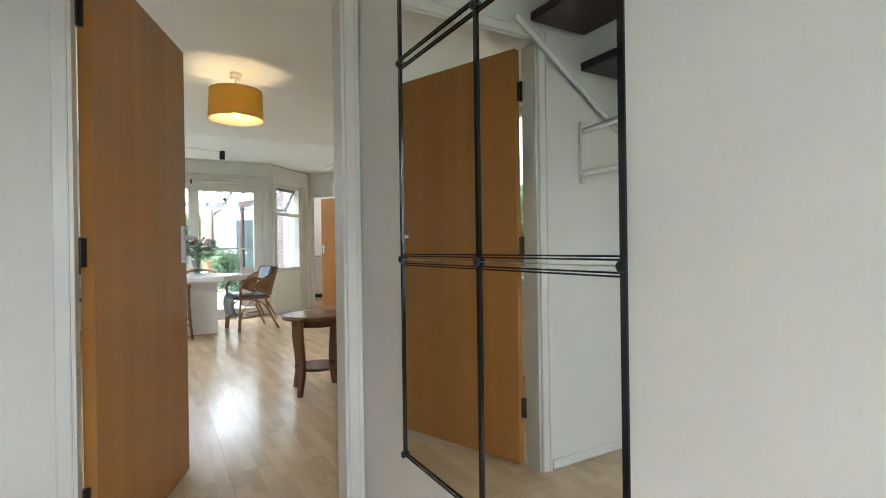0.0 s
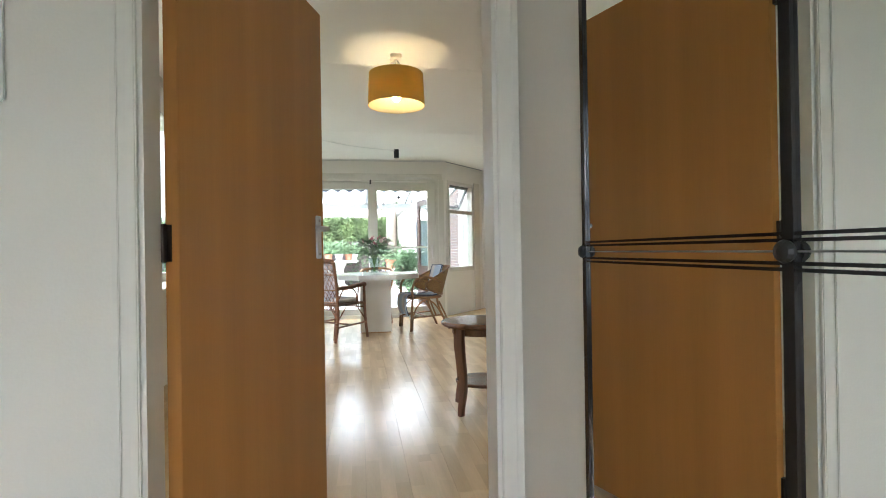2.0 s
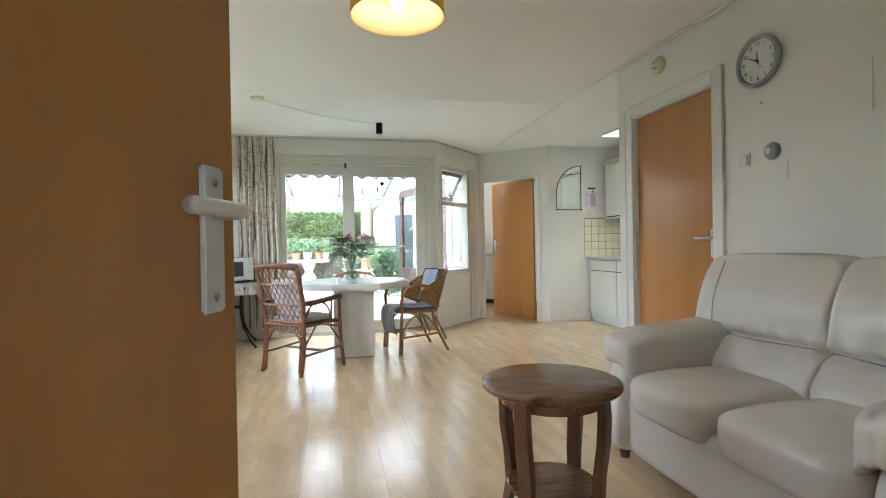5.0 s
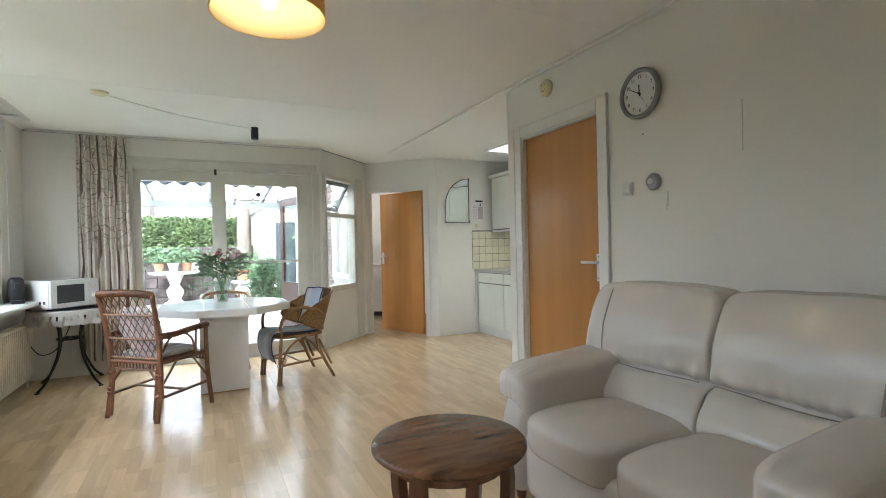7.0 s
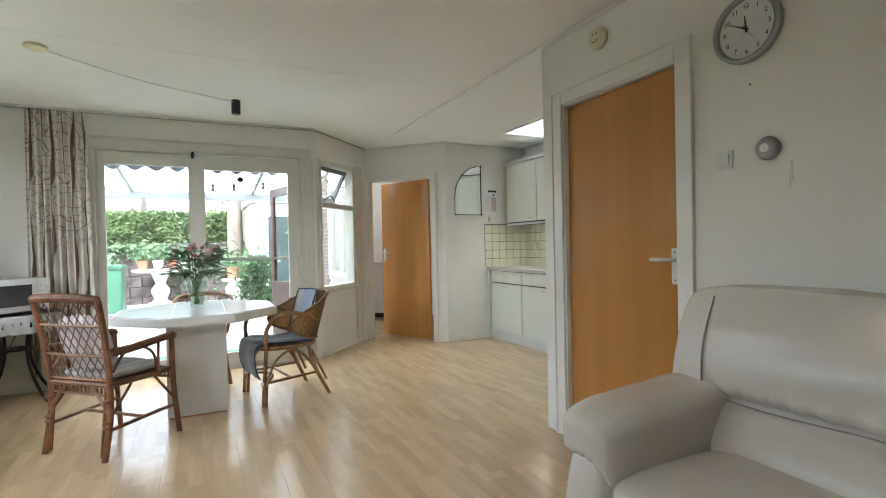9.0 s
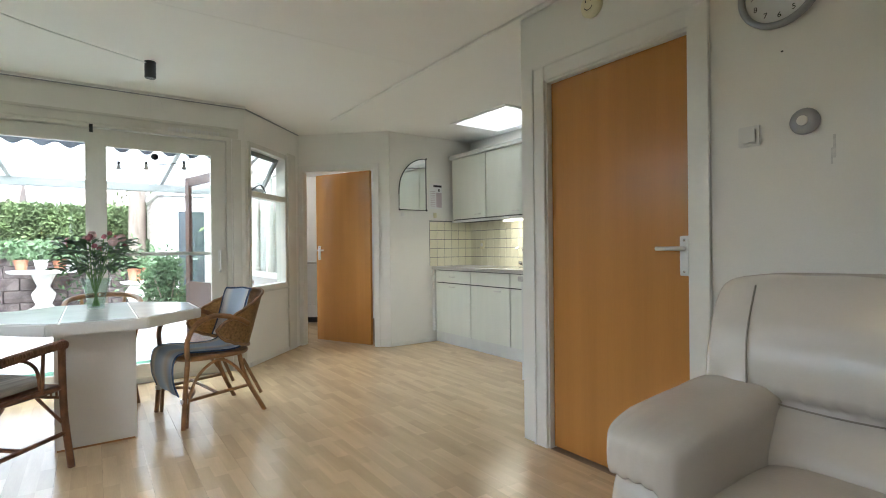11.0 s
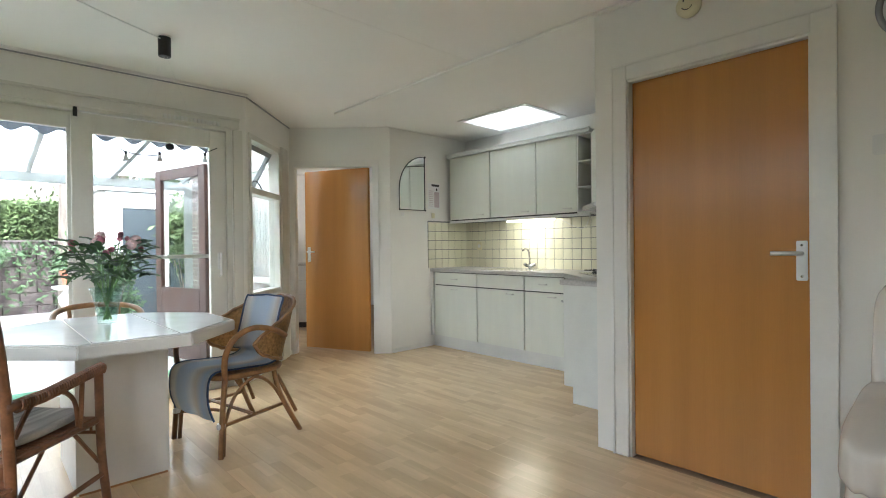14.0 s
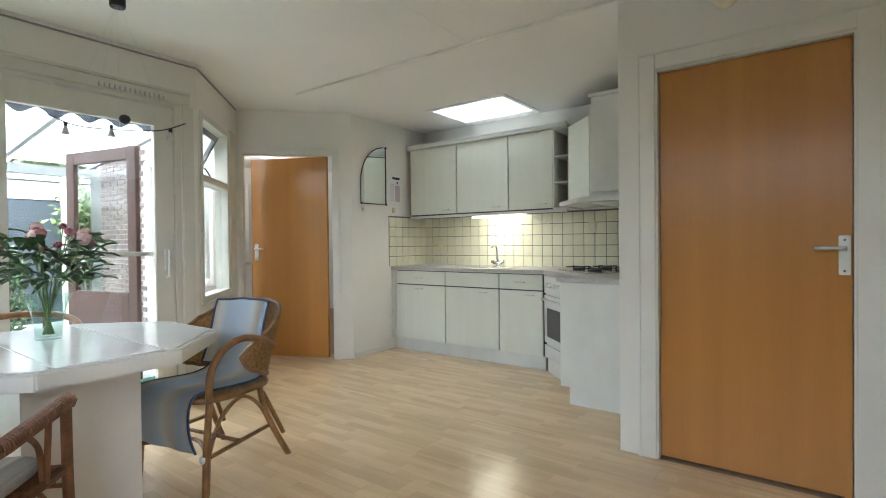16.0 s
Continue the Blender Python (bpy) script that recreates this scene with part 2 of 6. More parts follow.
LEAF2 = mat("shrub_leaf", (0.12, 0.20, 0.09), 0.6, var=0.3, scale=2, island=0.4)
PLEAF = mat("peony_leaf", (0.085, 0.17, 0.055), 0.4, var=0.3, scale=20, island=0.35)
PETAL = mat("pale_pink_petal", (0.82, 0.58, 0.56), 0.7, var=0.2, scale=30, island=0.15)
PETAL2 = mat("dusky_pink_bud", (0.42, 0.14, 0.17), 0.7, var=0.2, scale=30, island=0.2)
STEM = mat("green_stem", (0.13, 0.23, 0.06), 0.5)
BARK = mat("grey_bark", (0.24, 0.20, 0.165), 0.9, var=0.25, scale=6, bump=0.9, bscale=25, stretch=(3, 3, 0.5))
STONE = mat("white_stone", (0.68, 0.67, 0.64), 0.8, var=0.08, bump=0.3)
TERRA = mat("terracotta", (0.45, 0.20, 0.12), 0.8, var=0.12)
BINGREEN = mat("green_bin_plastic", (0.06, 0.17, 0.10), 0.5, var=0.1)
BROWNPAINT = mat("red_brown_paint", (0.06, 0.024, 0.015), 0.45, var=0.12, scale=5, stretch=(3, 3, 0.5))
GREYBLUE = mat("grey_blue_paint", (0.055, 0.07, 0.08), 0.5, var=0.1)
AWNING = mat("grey_awning_cloth", (0.24, 0.26, 0.30), 0.9, var=0.12, scale=3, stretch=(14, 1, 0.3))
ROOFSHEET = bpy.data.materials.new("milky_roof_sheet")
ROOFSHEET.use_nodes = True
rn, rl = ROOFSHEET.node_tree.nodes, ROOFSHEET.node_tree.links
rt, rc, rm_ = rn.new("ShaderNodeBsdfTranslucent"), rn.new("ShaderNodeBsdfTransparent"), rn.new("ShaderNodeMixShader")
rt.inputs[0].default_value, rc.inputs[0].default_value = (0.93, 0.95, 0.95, 1), (0.95, 0.97, 0.97, 1)
rm_.inputs[0].default_value = 0.5
rl.new(rt.outputs[0], rm_.inputs[1])
rl.new(rc.outputs[0], rm_.inputs[2])
rl.new(rm_.outputs[0], rn["Material Output"].inputs[0])
ROOFTILE = mat("far_roof_tile", (0.30, 0.24, 0.22), 0.9, var=0.15)
PAPER = mat("white_paper", (0.80, 0.79, 0.78), 0.8, var=0.01)
INK = mat("black_ink", (0.025, 0.025, 0.03), 0.7)
PINKINK = mat("dusty_pink_print", (0.58, 0.48, 0.50), 0.8)
CLOCKFACE = mat("clock_face", (0.78, 0.78, 0.78), 0.5, var=0.01)
SMUDGE = mat("worn_plaster", (0.55, 0.52, 0.48), 0.8, var=0.1)
OVENGLASS = mat("oven_glass", (0.05, 0.05, 0.055), 0.08)

# ---- mesh helpers ----


def box(bm, x0, y0, z0, x1, y1, z1):
    v = [bm.verts.new(p) for p in ((x0, y0, z0), (x1, y0, z0), (x1, y1, z0), (x0, y1, z0), (x0, y0, z1), (x1, y0, z1), (x1, y1, z1), (x0, y1, z1))]
    for f in ((3, 2, 1, 0), (4, 5, 6, 7), (0, 1, 5, 4), (1, 2, 6, 5), (2, 3, 7, 6), (3, 0, 4, 7)):
        bm.faces.new([v[i] for i in f])
    return v


def prism(bm, pts, z0, z1):
    lo, hi = [bm.verts.new((x, y, z0)) for x, y in pts], [bm.verts.new((x, y, z1)) for x, y in pts]
    bm.faces.new(lo[::-1]), bm.faces.new(hi)
    k = len(pts)
    for i in range(k):
        bm.faces.new((lo[i], lo[(i + 1) % k], hi[(i + 1) % k], hi[i]))


def tube(bm, pts, r, n=8, closed=False, taper=None):
    pts = [Vector(p) for p in pts]
    k = len(pts)
    rings, side = [], None
    for i, p in enumerate(pts):
        a = pts[(i - 1) % k] if closed or i else p
        b = pts[(i + 1) % k] if closed or i < k - 1 else p
        t = (b - a).normalized()
        if side is None:
            side = t.orthogonal().normalized()
        side = (side - t * side.dot(t))
        side = side.normalized() if side.length > 1e-6 else t.orthogonal().normalized()
        up = t.cross(side)
        q = r * (taper[i] if taper else 1)
        rings.append([bm.verts.new(p + q * (math.cos(2 * math.pi * j / n) * side + math.sin(2 * math.pi * j / n) * up)) for j in range(n)])
    for i in range(k if closed else k - 1):
        a, b = rings[i], rings[(i + 1) % k]
        for j in range(n):
            bm.faces.new((a[j], a[(j + 1) % n], b[(j + 1) % n], b[j]))
    if not closed:
        bm.faces.new(rings[0][::-1]), bm.faces.new(rings[-1])


def lathe(bm, prof, n=24, at=(0, 0, 0), m=None, caps=True):
    rings = []
    for r, z in prof:
        ring = []
        for j in range(n):
            p = Vector((r * math.cos(2 * math.pi * j / n), r * math.sin(2 * math.pi * j / n), z))
            p = (m @ p if m else p) + Vector(at)
            ring.append(bm.verts.new(p))
        rings.append(ring)
    for a, b in zip(rings, rings[1:]):
        for j in range(n):
            bm.faces.new((a[j], a[(j + 1) % n], b[(j + 1) % n], b[j]))
    if caps:
        bm.faces.new(rings[0][::-1]), bm.faces.new(rings[-1])


def pillow(bm, c, half, p=5.0, cuts=12, wob=0.0, seed=0, shape=None):
    """A stuffed block with rounded edges; shape(u) may move points, u in -1..1."""
    t = bmesh.new()
    bmesh.ops.create_cube(t, size=2)
    bmesh.ops.subdivide_edges(t, edges=t.edges[:], cuts=cuts, use_grid_fill=True)
    me = bpy.data.meshes.new("tmp")
    for v in t.verts:
        u = v.co.copy()
        s = max(abs(a) for a in u) / (sum(abs(a) ** p for a in u) ** (1 / p))
        u = u * s
        q = Vector((u.x * half[0], u.y * half[1], u.z * half[2]))
        if shape:
            q += Vector(shape(u))
        if wob:
            q += wob * noise.noise_vector(q * 7 + Vector((seed, seed * 2, 0)))
        v.co = q + Vector(c)
    t.to_mesh(me)
    bm.from_mesh(me)
    t.free()
    bpy.data.meshes.remove(me)


def arc(c, r, a0, a1, n=10, plane="xz"):
    out = []
    for i in range(n + 1):
        a = radians(a0 + (a1 - a0) * i / n)
        u, w = r * math.cos(a), r * math.sin(a)
        out.append((c[0] + u, c[1], c[2] + w) if plane == "xz" else (c[0] + u, c[1] + w, c[2]) if plane == "xy" else (c[0], c[1] + u, c[2] + w))
    return out


def spline(pts, n=6):
    """A smooth line through the points."""
    P = [Vector(p) for p in pts]
    out = []
    for i in range(len(P) - 1):
        a, b, c, d = P[max(i - 1, 0)], P[i], P[i + 1], P[min(i + 2, len(P) - 1)]
        for k in range(n):
            t = k / n
            out.append(0.5 * ((2 * b) + (c - a) * t + (2 * a - 5 * b + 4 * c - d) * t * t + (3 * b - a - 3 * c + d) * t ** 3))
    return out + [P[-1]]


def mesh_of(name, bm, material, bevel=0.0, smooth=False):
    if bevel:
        bmesh.ops.bevel(bm, geom=bm.edges[:], offset=bevel, segments=2, affect="EDGES", clamp_overlap=True)
    bmesh.ops.recalc_face_normals(bm, faces=bm.faces[:])
    me = bpy.data.meshes.new(name)
    bm.to_mesh(me)
    bm.free()
    me.materials.append(material)
    if smooth:
        for f in me.polygons:
            f.use_smooth = True
    return me


def part(name, bm, material, parent, label="", bevel=0.0, smooth=False, m=None):
    ob = new(name, mesh_of(name, bm, material, bevel, smooth))
    ob.parent = parent
    if m:
        ob.matrix_basis = m
    return tagged(ob, label)


def thing(name, label, category, m=None, group="", kind=""):
    ob = new(name)
    ob.empty_display_size = 0.1
    if m:
        ob.matrix_basis = m
    return tagged(ob, label, category, group, kind)


def single(name, bm, material, label, category, m=None, kind="", bevel=0.0, smooth=False, group=""):
    ob = new(name, mesh_of(name, bm, material, bevel, smooth))
    if m:
        ob.matrix_basis = m
    return tagged(ob, label, category, group, kind)


def B(*boxes):
    bm = bmesh.new()
    for b in boxes:
        box(bm, *b)
    return bm


def T(*args, **kw):
    bm = bmesh.new()
    tube(bm, *args, **kw)
    return bm


def L(*args, **kw):
    bm = bmesh.new()
    lathe(bm, *args, **kw)
    return bm


def text_mesh(name, words, size, material, parent, m, align="CENTER"):
    cu = bpy.data.curves.new(name, "FONT")
    cu.body, cu.size, cu.align_x, cu.align_y, cu.extrude = words, size, align, "CENTER", 0.0004
    tmp = new(name + "_curve", cu)
    me = bpy.data.meshes.new_from_object(tmp.evaluated_get(bpy.context.evaluated_depsgraph_get()))
    bpy.data.objects.remove(tmp)
    bpy.data.curves.remove(cu)
    me.materials.clear()
    me.materials.append(material)
    ob = new(name, me)
    ob.parent, ob.matrix_basis = parent, m
    return ob


def cloud(name, material, n, place, size, seed, parent=None, label="", category="", kind=""):
    """n small bent leaves at the places that place(rng) gives."""
    rng = random.Random(seed)
    vs, fs = [], []
    for _ in range(n):
        c = Vector(place(rng))
        a = Vector((rng.gauss(0, 1), rng.gauss(0, 1), rng.gauss(0, 1))).normalized()
        b = a.orthogonal().normalized()
        s = size * rng.uniform(0.6, 1.3)
        k = len(vs)
        nrm = a.cross(b)
        vs += [c - a * s, c + b * s * 0.45 + nrm * s * 0.15, c + a * s, c - b * s * 0.45 + nrm * s * 0.15]
        fs.append((k, k + 1, k + 2, k + 3))
    me = bpy.data.meshes.new(name)
    me.from_pydata([tuple(v) for v in vs], [], fs)
    me.materials.append(material)
    ob = new(name, me)
    ob.parent = parent
    return tagged(ob, label, category, "", kind)

# ---- large structure ----
CZ = 2.465
A45, A2 = 45.7, -43.9
DIAG, DOORW = pose(1.86, 8.60, 0, 0, 0, A45), pose(2.66, 9.42, 0, 0, 0, A2)
S = "structure"

# ceilings
bm = B((-1.2, -1.35, CZ, 2.75, 8.72, CZ + 0.14), (2.75, 5.7, CZ, 3.87, 8.72, CZ + 0.14), (4.48, 5.7, CZ, 4.8, 8.72, CZ + 0.14),
       (3.87, 5.7, CZ, 4.48, 7.16, CZ + 0.14), (3.87, 7.96, CZ, 4.48, 8.72, CZ + 0.14))
prism(bm, [(1.80, 8.72), (3.55, 8.72), (2.66, 9.55)], CZ, CZ + 0.012)
single("ceiling", bm, CEIL, "off-white painted flat ceiling with a skylight opening", "ceiling", kind=S)
bm = B((2.700, 2.12, CZ - 0.018, 2.735, 8.55, CZ - 0.001))
single("ceiling_batten", bm, TRIM, "thin white painted batten along the ceiling joint", "trim", kind=S, bevel=0.004)
for y in (4.6, 6.75):
    single("ceiling_joint", B((-1.03, y, CZ - 0.0015, 2.69, y + 0.004, CZ - 0.0005)), CEIL, "faint painted-over joint between ceiling boards", "trim", kind=S)
# thin grey strips draw the dark line between wall and ceiling
single("ceiling_edge_strip", B((-1.04, 8.588, CZ - 0.012, 1.855, 8.599, CZ - 0.002)), GREYMETAL, "thin grey strip at the ceiling edge above the garden door", "trim", kind=S)
single("ceiling_edge_strip", B((0.004, -0.012, CZ - 0.012, 1.13, -0.001, CZ - 0.002)), GREYMETAL, "thin grey strip at the ceiling edge above the slanting window", "trim", DIAG, kind=S)
# skylight
sk = thing("skylight", "white framed skylight in the kitchen ceiling", "skylight", kind=S)
part("shaft", B((3.845, 7.135, CZ + 0.141, 3.869, 7.985, CZ + 0.45), (4.481, 7.135, CZ + 0.141, 4.505, 7.985, CZ + 0.45), (3.87, 7.135, CZ + 0.141, 4.48, 7.159, CZ + 0.45), (3.87, 7.961, CZ + 0.141, 4.48, 7.985, CZ + 0.45)), TRIM, sk)
part("frame", B((3.83, 7.12, CZ - 0.012, 3.868, 8.0, CZ - 0.001), (4.482, 7.12, CZ - 0.012, 4.52, 8.0, CZ - 0.001), (3.868, 7.12, CZ - 0.012, 4.482, 7.158, CZ - 0.001), (3.868, 7.962, CZ - 0.012, 4.482, 8.0, CZ - 0.001)), TRIM, sk)
OPAL = bpy.data.materials.new("opal_dome")
OPAL.use_nodes = True
on, ol = OPAL.node_tree.nodes, OPAL.node_tree.links
tr = on.new("ShaderNodeBsdfTranslucent")
tr.inputs[0].default_value = (0.82, 0.84, 0.85, 1)
ol.new(tr.outputs[0], on["Material Output"].inputs[0])
part("dome", B((3.84, 7.13, CZ + 0.452, 4.51, 7.99, CZ + 0.458)), OPAL, sk, "milky plastic dome")

# walls of the living room
single("wall_slider", B((-1.05, 8.60, 0, -0.17, 8.72, CZ), (-0.17, 8.60, 2.20, 1.74, 8.72, CZ), (1.74, 8.60, 0, 1.86, 8.72, CZ)), WHITE, "white plastered wall around the sliding garden door", "wall", kind=S)
single("wall_window_side", B((-1.2, 2.1, 0, -1.05, 3.4, CZ), (-1.2, 3.4, 0, -1.05, 8.0, 0.78), (-1.2, 3.4, 2.26, -1.05, 8.0, CZ), (-1.2, 8.0, 0, -1.05, 8.72, CZ)), WHITE, "white plastered outer wall with a wide window", "wall", kind=S)
single("wall_sofa", B((2.75, 2.1, 0, 2.85, 4.78, CZ), (2.75, 4.78, 2.055, 2.85, 5.62, CZ), (2.75, 5.62, 0, 2.85, 5.80, CZ)), WHITE, "white plastered wall behind the sofa", "wall", kind=S)
single("wall_hall", B((-1.05, 2.0, 0, -0.008, 2.1, CZ), (-0.008, 2.0, 2.06, 0.86, 2.1, CZ), (0.86, 2.0, 0, 2.85, 2.1, CZ)), WHITE, "white plastered wall between hall and living room", "wall", kind=S)
single("wall_diagonal", B((0.0, 0, 0, 0.05, 0.11, CZ), (0.05, 0, 0, 0.83, 0.11, 0.72), (0.05, 0, 2.17, 0.83, 0.11, CZ), (0.83, 0, 0, 1.146, 0.11, CZ)), WHITE, "white slanting wall with a two-part window", "wall", DIAG, kind=S)
single("wall_inner_door", B((0.0, 0, 2.055, 1.0, 0.1, CZ - 0.001), (0.0, 0, 0, 0.03, 0.1, 2.055), (0.925, 0, 0, 1.096, 0.1, 2.055), (1.0, 0, 2.055, 1.096, 0.1, CZ - 0.001)), WHITE, "white slanting wall around the inner door", "wall", DOORW, kind=S)
single("wall_kitchen_end", B((3.45, 8.67, 0, 4.76, 8.77, CZ)), WHITE, "white wall beside the kitchen units", "wall", kind=S)
single("wall_kitchen_back", B((4.64, 5.8, 0, 4.76, 8.67, CZ)), WHITE, "white wall behind the kitchen units", "wall", kind=S)
single("wall_kitchen_return", B((2.85, 5.70, 0, 4.76, 5.80, CZ)), WHITE, "white wall at the end of the kitchen", "wall", kind=S)
# unseen closing box; keeps outdoor light from leaking under the closed door
single("wall_light_block", B((3.5, 4.6, 0, 3.6, 5.7, CZ), (2.85, 4.6, 0, 3.5, 4.7, CZ), (2.85, 4.7, -0.1, 3.5, 5.7, -0.001), (2.85, 4.7, CZ, 3.5, 5.7, CZ + 0.1)), WHITE, "unseen white box behind the closed door, added to stop light leaks", "wall", kind=S)
# hall
single("wall_hall_mirror", B((0.909, -1.3, 0, 1.0, 2.0, CZ)), WHITE, "white hall wall that carries the mirror", "wall", kind=S)
single("wall_hall_outer", B((-1.05, -1.3, 0, -0.95, 2.0, CZ)), WHITE, "white hall wall with the radiator", "wall", kind=S)
single("wall_hall_front", B((-0.95, -1.3, 0, -0.52, -1.2, CZ), (0.34, -1.3, 0, 0.909, -1.2, CZ), (-0.52, -1.3, 2.1, 0.34, -1.2, CZ), (-0.52, -1.3, 0, 0.34, -1.2, 0.55)), WHITE, "unseen white hall wall, its opening added for the fill lamp", "wall", kind=S)
# the room behind the inner door
single("wall_back_room", B((2.64, 9.62, 0, 2.74, 9.72, 2.6), (2.64, 9.72, 0, 2.74, 11.25, 0.75), (2.64, 9.72, 2.15, 2.74, 11.25, 2.6), (2.64, 11.25, 0, 2.74, 12.7, 2.6)), WHITE, "white inner face of the back room's outer wall", "wall", kind=S)
single("wall_back_room_far", B((2.64, 12.7, 0, 6.0, 12.8, 2.6), (6.0, 8.77, 0, 6.1, 12.8, 2.6), (4.76, 8.67, 0, 6.0, 8.77, 2.6)), WHITE, "plain white walls of the back room", "wall", kind=S)
bm = bmesh.new()
prism(bm, [(2.64, 9.66), (3.5, 8.775), (6.1, 8.775), (6.1, 12.8), (2.64, 12.8)], 2.48, 2.6)
single("ceiling_back_room", bm, CEIL, "plain white ceiling of the back room", "ceiling", kind=S)
lamp("back_room_ceiling_lamp", "POINT", pose(4.15, 11.18, 2.3), 3.0, (1.0, 0.92, 0.82), 0.12)
bl_ = thing("ceiling_light", "small round lit ceiling light in the back room", "ceiling light", pose(4.15, 11.18, 2.479))
part("base", L([(0.09, -0.001), (0.09, -0.02), (0.001, -0.021)], 28), PLASTIC, bl_)
part("diffuser", L([(0.085, -0.0215), (0.082, -0.05), (0.06, -0.075), (0.001, -0.085)], 28), emitter("ceiling_light_glow", (1.0, 0.94, 0.85), 3.0), bl_, "lit opal glass", smooth=True)
# subfloor
bm = B((-1.05, -1.3, -0.12, 2.85, 8.72, -0.004), (2.85, 5.7, -0.12, 4.76, 8.77, -0.004))
prism(bm, [(1.74, 8.72), (3.45, 8.77), (4.76, 8.77), (6.0, 8.77), (6.0, 12.7), (2.7, 12.7), (2.7, 9.5)], -0.12, -0.004)
floor = single("floor", bm, GAP, "light beech laminate floor in narrow strips", "floor", kind=S)

# baseboards
def baseboard(x0, y0, x1, y1):
    d = Vector((x1 - x0, y1 - y0))
    m = pose(x0, y0, 0, 0, 0, math.degrees(math.atan2(d.y, d.x)))
    single("baseboard", B((0.005, -0.012, 0.001, d.length - 0.005, -0.001, 0.045)), TRIM, "low white painted baseboard", "baseboard", m, kind=S, bevel=0.002)
for s in ((-1.05, 8.60, -0.2, 8.60), (2.75, 4.69, 2.75, 2.12), (3.47, 8.67, 4.06, 8.67), (-1.05, 2.12, -1.05, 8.58)):
    baseboard(*s) if s[3] <= s[1] else baseboard(s[2], s[3], s[0], s[1]) if s[0] != s[2] else None
baseboard(-0.94, 2.0, -0.06, 2.0)
single("baseboard", B((0.06, -0.012, 0.001, 1.13, -0.001, 0.045)), TRIM, "low white painted baseboard", "baseboard", DIAG, kind=S, bevel=0.002)

# ---- doors ----


def lever(parent, x, z, side, back=1):
    """Long plate with a lever, on the face at y = side."""
    s = 1 if side > 0 else -1
    y0, y1 = sorted((side, side + s * 0.008))
    plate = part("lock_plate", B((x - 0.021, y0, z - 0.087, x + 0.021, y1, z + 0.087)), ALU, parent, "aluminium lock plate", bevel=0.003)
    part("screw", L([(0.005, 0), (0.006, 0.001), (0.003, 0.003)], 10, (x, side + s * 0.008, z + 0.068), Matrix.Rotation(radians(-90 * s), 4, "X")), STEEL, plate)
    part("screw", L([(0.005, 0), (0.006, 0.001), (0.003, 0.003)], 10, (x, side + s * 0.008, z - 0.068), Matrix.Rotation(radians(-90 * s), 4, "X")), STEEL, plate)
    yy = side + s * 0.05
    bm = bmesh.new()
    tube(bm, [(x, side + s * 0.006, z + 0.032), (x, yy - s * 0.01, z + 0.032), (x - back * 0.015, yy, z + 0.032), (x - back * 0.107, yy, z + 0.032)], 0.0095, 10)
    part("lever", bm, ALU, parent, "aluminium lever handle", smooth=True)


def door_leaf(name, label, m, w, h=2.035, handles=(1, -1), hinges=True, inset=0.055, zh=1.08, x0=0.003):
    d = thing(name, label, "door", m, kind=S)
    part("leaf", B((x0, -0.02, 0.012, w, 0.02, h)), VENEER, d, bevel=0.0015)
    for s in handles:
        lever(d, w - inset, zh, 0.0205 * s)
    if hinges:
        for z in (0.28, 1.07, 1.83):
            hg = part("hinge", T([(x0 - 0.014, 0.014, z - 0.048), (x0 - 0.014, 0.014, z + 0.048)], 0.008, 10), HINGE, d, "dark bronze hinge")
            part("hinge_flap", B((x0 - 0.008, 0.0, z - 0.046, x0 - 0.0004, 0.018, z + 0.046)), HINGE, hg)
    return d


def casing(name, label, m, x0, x1, h, depth, w=0.065, sides=(1, 1)):
    """Lining with architraves on the face y=0 and stops; the opening runs x0..x1."""
    c = thing(name, label, "door frame", m, kind=S)
    part("lining", B((x0, 0.0, 0, x0 + 0.022, depth, h), (x1 - 0.022, 0.0, 0, x1, depth, h), (x0 + 0.022, 0.0, h - 0.022, x1 - 0.022, depth, h)), TRIM, c)
    for y in (-0.016, depth + 0.001):
        bm = B((x0 - w + 0.012, y, 0.0, x0 + 0.012, y + 0.0145, h + w - 0.012), (x1 - 0.012, y, 0.0, x1 + w - 0.012, y + 0.0145, h + w - 0.012), (x0 + 0.013, y, h - 0.012, x1 - 0.013, y + 0.0145, h + w - 0.012))
        part("architrave", bm, TRIM, c, bevel=0.003)
        yb0, yb1 = (y - 0.007, y - 0.0003) if y < 0 else (y + 0.0148, y + 0.0215)
        bm = B((x0 - w + 0.012, yb0, 0.0, x0 - w + 0.026, yb1, h + w - 0.012), (x1 + w - 0.026, yb0, 0.0, x1 + w - 0.012, yb1, h + w - 0.012), (x0 - w + 0.0265, yb0, h + w - 0.026, x1 + w - 0.0265, yb1, h + w - 0.012))
        part("outer_bead", bm, TRIM, c, bevel=0.002)
    return c


# hall door, standing open into the room
casing("door_frame", "white painted frame of the open hall door", pose(0, 2.0, 0), -0.008, 0.86, 2.06, 0.1, w=0.05)
d1 = door_leaf("door_1", "orange-brown beech veneer door standing open into the living room", pose(0.027, 2.088, 0, 0, 0, 69.7), 0.872, handles=(-1, 1), zh=1.103, x0=0.022)
# closed door beside the sofa
casing("door_frame", "white painted frame of the closed door", pose(2.75, 5.62, 0, 0, 0, -90) , 0.0, 0.84, 2.06, 0.1, w=0.09)
d3 = door_leaf("door_2", "closed orange-brown beech veneer door beside the sofa", pose(2.80, 5.597, 0, 0, 0, -90), 0.792, handles=(-1,), hinges=False, inset=0.028)
